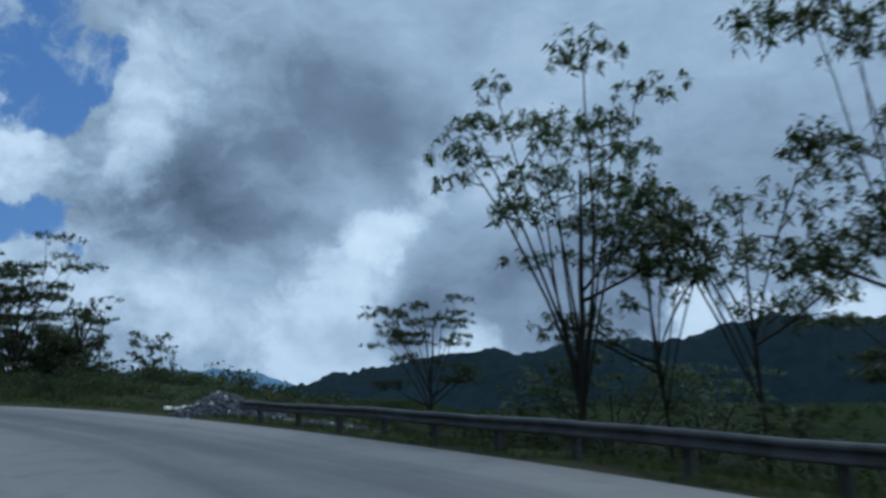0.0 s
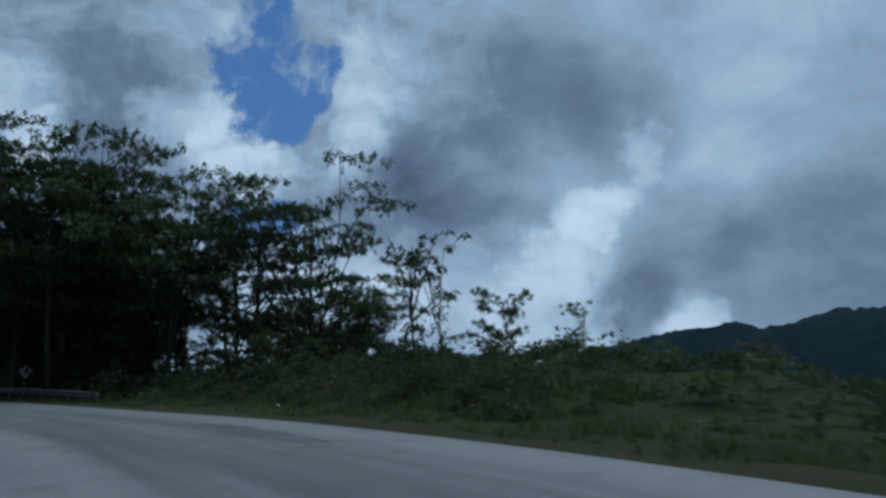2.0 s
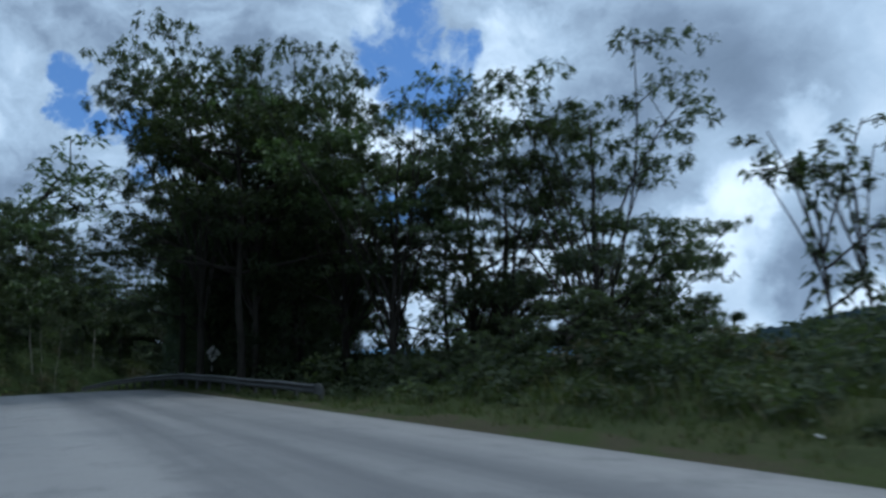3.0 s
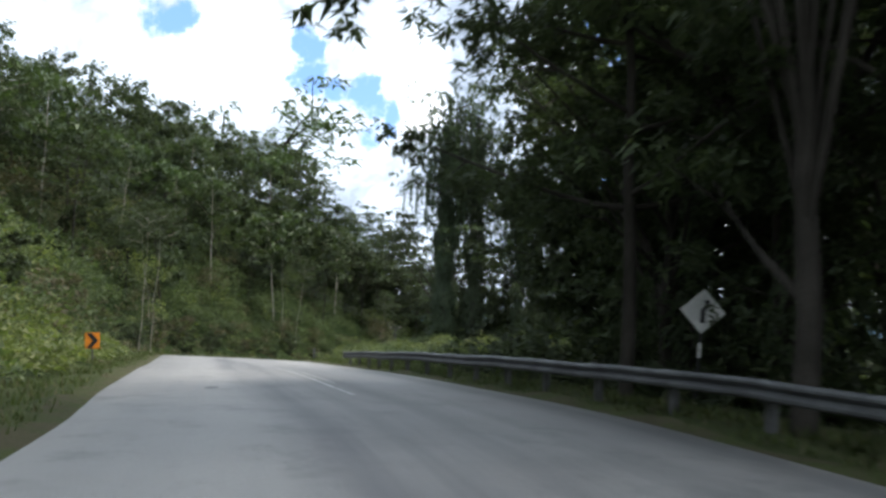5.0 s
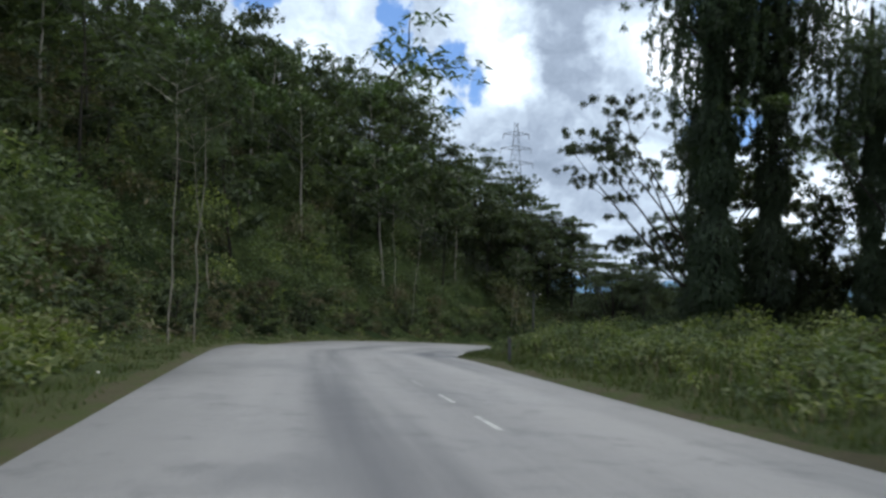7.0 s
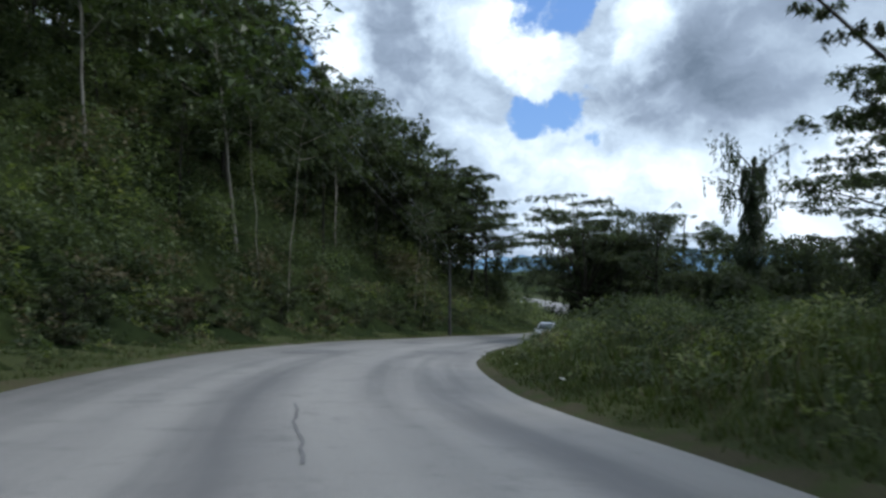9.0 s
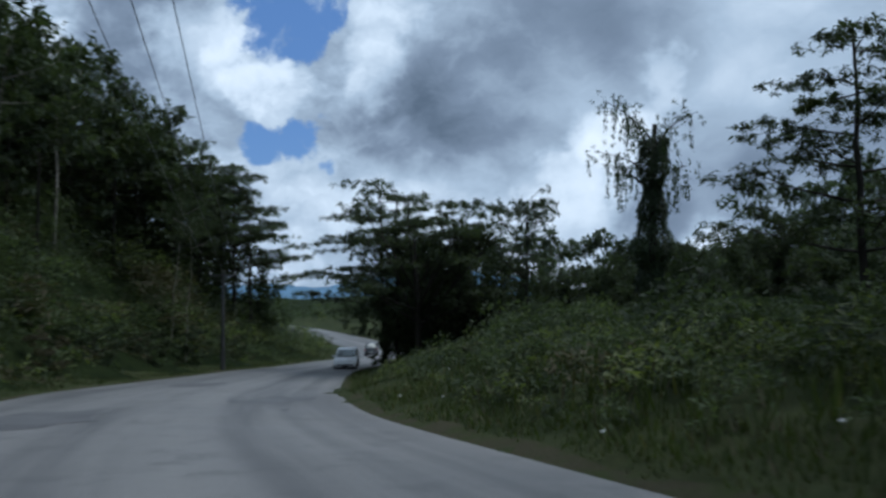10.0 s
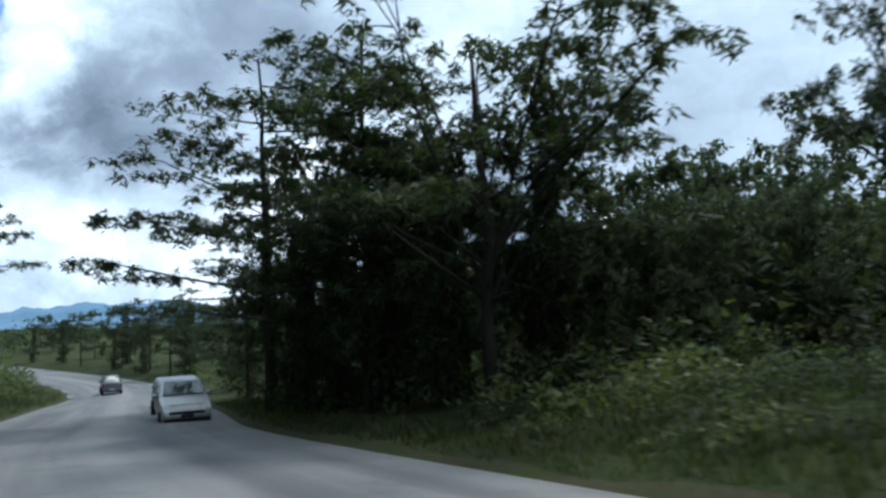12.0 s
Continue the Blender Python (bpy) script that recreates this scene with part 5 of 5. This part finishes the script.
# ---- the heap of stone and what lies by it ----
def stone_mesh(seed):
    r = random.Random(seed)
    bm = bmesh.new()
    bmesh.ops.create_icosphere(bm, subdivisions=1, radius=1.0)
    sx, sy, sz = r.uniform(.8, 1.3), r.uniform(.7, 1.1), r.uniform(.5, .85)
    for v in bm.verts:
        v.co = Vector((v.co.x * sx, v.co.y * sy, v.co.z * sz)) * r.uniform(.75, 1.15)
    v = np.array([tuple(q.co) for q in bm.verts])
    bm.verts.index_update()
    f = np.array([[q.index for q in p.verts] for p in bm.faces])
    bm.free()
    return v, f


STONES = [stone_mesh(k) for k in range(9)]


def heap(name, label, x, y, rx, ry, tall, turn, count, seed, size, pale=.06):
    """Broken stone tipped in a heap: a rough core under loose stones past counting."""
    r = random.Random(seed)
    V, F, S = [], [], []
    start = 0
    base = ground_z(x, y)
    ct, st = math.cos(radians(turn)), math.sin(radians(turn))

    def height(a, b):
        q = a * a + b * b
        return tall * max(0.0, 1 - q ** .62) * (1 + .12 * math.sin(a * 5 + seed) * math.cos(b * 4))

    grid = 22
    for i in range(grid + 1):
        for j in range(grid + 1):
            a, b = (i / grid * 2 - 1) * 1.05, (j / grid * 2 - 1) * 1.05
            V.append((x + ct * a * rx - st * b * ry, y + st * a * rx + ct * b * ry, base - .12 + height(a, b)))
    for i in range(grid):
        for j in range(grid):
            k = i * (grid + 1) + j
            F.append((k, k + grid + 1, k + grid + 2, k + 1))
            S.append(0)
    start = len(V)
    for _ in range(count):
        q, t = math.sqrt(r.uniform(0, 1.15)), r.uniform(0, 2 * math.pi)
        a, b = math.cos(t) * q, math.sin(t) * q
        v, f = STONES[r.randrange(9)]
        k = size * r.uniform(.5, 1.5) * (1.15 - .3 * q)
        m = np.array(Euler((r.uniform(0, 6), r.uniform(0, 6), r.uniform(0, 6))).to_matrix())
        p = (v * k) @ m.T + np.array([x + ct * a * rx - st * b * ry, y + st * a * rx + ct * b * ry, base - .02 + height(a, b)])
        V += p.tolist()
        F += [tuple(start + i for i in t3) for t3 in f.tolist()]
        S += [1 if r.random() < pale else 0] * len(f)
        start += len(v)
    return tagged(new(name, mesh_of(name, V, F, [M_STONE, M_PALESTONE], S)), label, "stone heap", kind="stuff")


heap("stone_heap", "heap of broken grey stone tipped beside the asphalt", -7.9, 27.7, 2.3, 1.7, .84, 60, 1600, 3, .10)
heap("rubble", "low spread of rubble behind the end of the guardrail", -4.2, 24.4, 2.4, 1.0, .30, 60, 420, 5, .08, .05)


def sack(x, y, length, thick, turn, tilt, seed, label):
    r = random.Random(seed)
    bm = bmesh.new()
    bmesh.ops.create_uvsphere(bm, u_segments=18, v_segments=12, radius=1.0)
    for v in bm.verts:
        a = v.co.x
        pinch = 1 - .35 * abs(a) ** 3
        v.co = Vector((math.copysign(abs(a) ** .6, a) * length / 2, math.copysign(abs(v.co.y) ** .8, v.co.y) * thick * .6 * pinch, math.copysign(abs(v.co.z) ** .8, v.co.z) * thick * .42 * pinch))
        v.co += Vector((0, .03 * math.sin(v.co.x * 11 + seed), .025 * math.sin(v.co.x * 15 + v.co.y * 9 + seed))) + Vector((r.uniform(-.006, .006), r.uniform(-.006, .006), r.uniform(-.006, .006)))
    ob = tagged(new("sack", solid("sack", bm, M_BAG, 0, True)), label, "sack", "sacks by the stone heap")
    ob.matrix_basis = pose(x, y, ground_z(x, y) + thick * .40, 0, tilt, turn)


sack(-9.95, 29.5, 1.05, .30, 35, -5, 1, "long white sack lying by the stone heap")
sack(-10.3, 28.75, .5, .24, 80, 4, 2, "small white sack slumped at the road edge")
sack(-9.95, 28.5, .45, .22, 10, 0, 3, "small white sack slumped at the road edge")


def litter(x, y, size, seed):
    r = random.Random(seed)
    bm = bmesh.new()
    bmesh.ops.create_icosphere(bm, subdivisions=2, radius=size)
    for v in bm.verts:
        v.co = Vector((v.co.x * 1.3, v.co.y * .8, v.co.z * .45)) * r.uniform(.6, 1.25)
    ob = tagged(new("litter", solid("litter", bm, M_LITTER)), "scrap of white plastic lying in the grass", "litter", "litter on the verge")
    ob.matrix_basis = pose(x, y, ground_z(x, y) + size * .35 + .12, r.uniform(-20, 20), r.uniform(-20, 20), r.uniform(0, 360))


for k, (s, u, size) in enumerate(((60, 2.2, .04), (63.5, 3.4, .05), (67, 1.3, .04), (167, 1.2, .06), (170.5, 2.4, .05), (173, 1.0, .04), (182, 1.7, .06), (184.5, 1.1, .07), (188, 3.2, .05), (194, 1.3, .05))):
    q = on_road(s, half_at(s) + u)
    litter(q.x, q.y, size, k)
for k, (s, u, size) in enumerate(((128, 2.0, .07), (130, 1.5, .05), (132.5, 2.2, .05), (136, 1.2, .04))):
    q = on_road(s, -half_at(s) - u)
    litter(q.x, q.y, size, k + 40)


# ---- vehicles ----
def shell(profile, width, narrow, z_belt, z_top, material, bevel=.05, name="body"):
    """A car body from its side outline (x forward, z up), drawn in towards the roof and the ends."""
    bm = outline(profile, width)
    bmesh.ops.recalc_face_normals(bm, faces=bm.faces)
    xs = [p[0] for p in profile]
    mid, half = (max(xs) + min(xs)) / 2, (max(xs) - min(xs)) / 2
    for v in bm.verts:
        k = max(0.0, (v.co.z - z_belt) / (z_top - z_belt))
        e = max(0.0, (abs(v.co.x - mid) / half - .8) / .2)
        v.co.y *= (1 - narrow * k) * (1 - .10 * e)
    bmesh.ops.bevel(bm, geom=list(bm.edges), offset=bevel, segments=3, affect="EDGES", profile=.6, clamp_overlap=True)
    return solid(name, bm, material, 0, True)


def plate(corners, thick, material, name, bevel=.006):
    """A four-cornered pane or panel with thickness."""
    c = [Vector(q) for q in corners]
    n = (c[1] - c[0]).cross(c[2] - c[0]).normalized() * thick
    bm = bmesh.new()
    a = [bm.verts.new(q) for q in c]
    b = [bm.verts.new(q + n) for q in c]
    bm.faces.new(a[::-1])
    bm.faces.new(b)
    for i in range(len(c)):
        j = (i + 1) % len(c)
        bm.faces.new((a[i], a[j], b[j], b[i]))
    bmesh.ops.recalc_face_normals(bm, faces=bm.faces)
    return solid(name, bm, material, bevel)


def wheel(thing, x, y, r, w):
    side = 1 if y > 0 else -1
    lay = Matrix.Rotation(math.pi / 2, 4, "X")
    bm = rod(r, r, w, (0, 0, 0), lay, 28)
    tyre = part("wheel", solid("tyre", bm, M_RUBBER, .025), thing, "black tyre on a steel rim", pose(x, y, r))
    part("rim", solid("rim", rod(r * .62, r * .62, .03, (0, side * (w / 2 + .004), 0), lay, 20), M_CARGREY, .008), tyre)
    part("hub", solid("hub", rod(r * .18, r * .16, .03, (0, side * (w / 2 + .026), 0), lay, 12), M_POST, .004), tyre)


def hatchback(s, n):
    thing = tagged(new("hatchback"), "small silver hatchback with a dark grille on the far lane", "car")
    q = on_road(s, n, .02)
    grade = math.degrees(math.atan2(on_road(s + 3, n).z - on_road(s - 3, n).z, 6))
    prof = [(1.78, .28), (1.86, .50), (1.80, .70), (1.62, .82), (1.05, .97), (.78, 1.06), (.02, 1.42), (-.3, 1.48), (-1.15, 1.44), (-1.62, 1.20), (-1.78, .85), (-1.80, .30)]
    part("body", shell(prof, 1.80, .24, .90, 1.48, M_SILVER, .07), thing, "silver metallic body")
    part("windscreen", plate([(.84, -.70, 1.055), (.84, .70, 1.055), (.08, .58, 1.42), (.08, -.58, 1.42)], .03, M_SCREEN, "windscreen"), thing, "windscreen mirroring the sky")
    for y in (-1, 1):
        part("side_window", plate([(.66, y * .83, 1.02), (-1.35, y * .83, 1.02), (-1.12, y * .715, 1.38), (.04, y * .715, 1.38)], .03 * y, M_GLASS, "side_window"), thing, "dark side window")
        part("headlight", plate([(1.83, y * .48, .62), (1.72, y * .76, .65), (1.56, y * .74, .84), (1.72, y * .46, .78)], .04 * y, M_LAMP, "headlight"), thing, "clear headlight")
        part("fog_lamp", solid("fog_lamp", rod(.055, .055, .05, (1.82, y * .58, .38), Matrix.Rotation(math.pi / 2, 4, "Y"), 14), M_LAMP, .01), thing)
        part("mirror", solid("mirror", box(.14, .20, .13, (.62, y * .95, 1.05)), M_SILVER, .04, True), thing)
        for x in (1.18, -1.2):
            wheel(thing, x, y * .79, .29, .18)
    part("grille", solid("grille", box(.06, 1.20, .11, (1.85, 0, .60)), M_BLACK, .015), thing, "dark radiator grille")
    part("air_intake", solid("air_intake", box(.10, 1.56, .22, (1.80, 0, .30)), M_BLACK, .02), thing, "dark lower air intake")
    part("bumper", solid("bumper", box(.10, 1.42, .10, (1.83, 0, .50)), M_SILVER, .03, True), thing)
    part("number_plate", solid("number_plate", box(.02, .44, .10, (1.885, 0, .49)), M_BLACK, .004), thing, "plain dark plate")
    part("bonnet_seam", plate([(1.62, -.62, .835), (1.62, .62, .835), (1.60, .62, .845), (1.60, -.62, .845)], .004, M_BLACK, "bonnet_seam", 0), thing)
    part("wiper", solid("wiper", box(.02, .60, .015, (.80, .12, 1.10)), M_BLACK, .003), thing)
    # it comes up the road towards the camera
    thing.matrix_basis = pose(q.x, q.y, q.z, 0, -grade, road_heading(s) - 83)


def pickup(s, n):
    thing = tagged(new("pickup_truck"), "dark grey pickup truck carrying a pale covered load", "pickup truck")
    q = on_road(s, n, .02)
    grade = math.degrees(math.atan2(on_road(s + 3, n).z - on_road(s - 3, n).z, 6))
    thing.matrix_basis = pose(q.x, q.y, q.z, 0, -grade, road_heading(s) + 90)
    low = [(2.5, .42), (2.52, .78), (2.4, .98), (1.2, 1.06), (.1, 1.06), (-2.45, 1.06), (-2.5, .5)]
    part("body", shell(low, 1.74, .03, .9, 1.06, M_CARGREY, .04), thing, "dark grey lower body")
    cab = [(1.25, 1.0), (.62, 1.62), (.4, 1.70), (-.62, 1.70), (-.80, 1.62), (-.86, 1.0)]
    part("cab", shell(cab, 1.62, .18, 1.0, 1.70, M_CARGREY, .04, "cab"), thing, "dark grey cab")
    part("rear_window", plate([(-.86, .60, 1.18), (-.86, -.60, 1.18), (-.815, -.54, 1.55), (-.815, .54, 1.55)], .025, M_GLASS, "rear_window"), thing, "dark rear window")
    part("windscreen", plate([(1.17, -.62, 1.10), (1.17, .62, 1.10), (.66, .56, 1.60), (.66, -.56, 1.60)], .025, M_GLASS, "windscreen"), thing)
    for y in (-1, 1):
        part("side_window", plate([(.92, y * .785, 1.12), (-.70, y * .785, 1.12), (-.60, y * .70, 1.58), (.50, y * .70, 1.58)], .025 * y, M_GLASS, "side_window"), thing)
        part("tail_light", solid("tail_light", box(.05, .14, .30, (-2.49, y * .76, .86)), M_RED, .015), thing, "red tail light")
        part("mirror", solid("mirror", box(.12, .20, .18, (.80, y * .87, 1.15)), M_BLACK, .03), thing)
        for x in (1.55, -1.45):
            wheel(thing, x, y * .78, .36, .22)
    part("tailgate", solid("tailgate", box(.05, 1.36, .46, (-2.49, 0, .84)), M_CARGREY, .02), thing)
    part("bumper", solid("bumper", box(.16, 1.62, .14, (-2.56, 0, .50)), M_CARGREY, .03), thing, "dark rear bumper")
    part("number_plate", solid("number_plate", box(.02, .44, .12, (-2.65, 0, .52)), M_WHITE, .004), thing, "plain pale plate")
    part("underbody", solid("underbody", box(4.2, 1.4, .22, (0, 0, .38)), M_BLACK, .03), thing)
    bm = bmesh.new()
    bmesh.ops.create_uvsphere(bm, u_segments=16, v_segments=10, radius=1.0)
    for v in bm.verts:
        v.co = Vector((math.copysign(abs(v.co.x) ** .7, v.co.x) * .72 - 1.6, math.copysign(abs(v.co.y) ** .7, v.co.y) * .66, max(v.co.z, -.2) * .55 + 1.1 + .05 * math.sin(v.co.x * 6) * math.cos(v.co.y * 7)))
    part("load_cover", solid("load_cover", bm, M_BAG, 0, True), thing, "pale sheet over the load")


hatchback(224.4, 2.75)
pickup(272, -.9)


# ---- poles, tower, wires ----
def utility_pole(x, y, tall, turn):
    thing = tagged(new("utility_pole"), "slim concrete utility pole with a crossarm", "utility pole")
    z = ground_z(x, y)
    thing.matrix_basis = pose(x, y, z, 0, 0, turn)
    part("pole", solid("pole", rod(.17, .10, tall + .6, (0, 0, tall / 2 - .3), None, 12), M_POST), thing)
    part("crossarm", solid("crossarm", box(1.9, .10, .12, (0, 0, tall - .35)), M_POST, .012), thing)
    for k in (-.85, 0, .85):
        part("insulator", solid("insulator", rod(.05, .035, .20, (k, 0, tall - .19), None, 10), M_WHITE), thing, "pale insulator")
    for sgn in (-1, 1):
        part("brace", solid("brace", rod(.018, .018, .85, (sgn * .32, 0, tall - .68), Matrix.Rotation(sgn * .86, 4, "Y"), 6), M_POST), thing)
    return Vector((x, y, z + tall - .1)), turn


def wire(a, b, sag, thick):
    pts = []
    for k in range(25):
        f = k / 24
        p = a.lerp(b, f)
        pts.append(p - Vector((0, 0, sag * 4 * f * (1 - f))))
    sh = Shape()
    sh.tube(pts, thick, thick, 5)
    tagged(new("power_line", sh.mesh("power_line", [M_BLACK])), "dark overhead power line slung between poles", "power line", "overhead power lines")


LOWPOLE, HIGHPOLE = (-142.2, 133.8), (-88.0, 44.5)
pa, ta = utility_pole(*LOWPOLE, -.9 - ground_z(*LOWPOLE), 31)
pb, tb = utility_pole(*HIGHPOLE, max(6.0, 10.5 - ground_z(*HIGHPOLE)), 31)
for k in (-.85, 0, .85):
    dx = Vector((math.cos(radians(31)) * k, math.sin(radians(31)) * k, 0))
    wire(pa + dx, pb + dx, 1.4, .013)


def pylon(x, y, z, tall):
    thing = tagged(new("pylon"), "grey lattice transmission tower rising behind the trees", "pylon")
    thing.matrix_basis = pose(x, y, z, 0, 0, 45)

    def bar(a, b, r, name="strut"):
        sh = Shape()
        sh.tube([a, b], r, r, 4)
        part(name, sh.mesh(name, [M_STEEL]), thing)

    def corner(k, h):
        w = 3.6 * (1 - h / tall) ** 1.1 + .55
        sx, sy = ((-1, -1), (1, -1), (1, 1), (-1, 1))[k % 4]
        return Vector((sx * w, sy * w, h))

    levels = [0, 7, 13, 18.5, 23.5, 28, 32, 35.5, 38.5, tall]
    for k in range(4):
        for a, b in zip(levels, levels[1:]):
            bar(corner(k, a), corner(k, b), .07, "leg")
            bar(corner(k, a), corner(k + 1, b), .035)
            bar(corner(k + 1, a), corner(k, b), .035)
    for h, arm in ((28, 6.0), (33, 5.2), (38, 4.4)):
        for sgn in (-1, 1):
            bar(Vector((0, 0, h + .9)), Vector((sgn * arm, 0, h)), .10, "crossarm")
            bar(Vector((0, 0, h - .6)), Vector((sgn * arm, 0, h)), .10, "crossarm")
            bar(Vector((sgn * arm, 0, h)), Vector((sgn * arm, 0, h - 1.8)), .09, "insulator")


pylon(-255.4, 243.2, 12.5, 42.0)


# ---- the climber-covered mounds ----
def climber_mound(x, y, rx, ry, tall, turn, seed, label):
    rng = np.random.RandomState(seed)
    np.random.seed(seed)
    n = 5200
    a, q = rng.uniform(0, 2 * np.pi, n), np.sqrt(rng.uniform(0, 1, n))
    lx, ly = np.cos(a) * q * rx, np.sin(a) * q * ry
    h = tall * (1 - q ** 2.4) * (1 + .16 * np.sin(lx * 2.1 + seed) + .10 * np.sin(ly * 3.3 + lx))
    c, s = math.cos(radians(turn)), math.sin(radians(turn))
    p = np.stack([c * lx - s * ly, s * lx + c * ly, h * rng.uniform(.86, 1.04, n)], 1)
    d = np.stack([np.cos(a) * .8, np.sin(a) * .8, rng.normal(.1, .5, n)], 1)
    sh = Shape()
    L = .14 * rng.uniform(.6, 1.3, n)
    sh.leaves(p, d, L, L * .6, 0)
    core = bmesh.new()
    bmesh.ops.create_icosphere(core, subdivisions=3, radius=1.0)
    for v in core.verts:
        v.co = Vector((v.co.x * rx * .9, v.co.y * ry * .9, max(v.co.z, -.1) * tall * .88))
    e = tagged(new("bush"), label, "bush")
    e.matrix_basis = pose(x, y, ground_z(x, y) - .1)
    part("leaves", sh.mesh("leaves", [M_VINE]), e)
    part("tangle", solid("tangle", core, M_FOREST, 0, True), e, "dark tangled core", pose(0, 0, 0, 0, 0, turn))


climber_mound(-110.3, 115.0, 1.9, 1.7, 2.6, 20, 3, "rounded bush smothered in dark climbers on the bank")
climber_mound(-107.6, 114.2, 2.4, 1.5, 1.7, 20, 5, "low tangle of dark climbers on the bank")
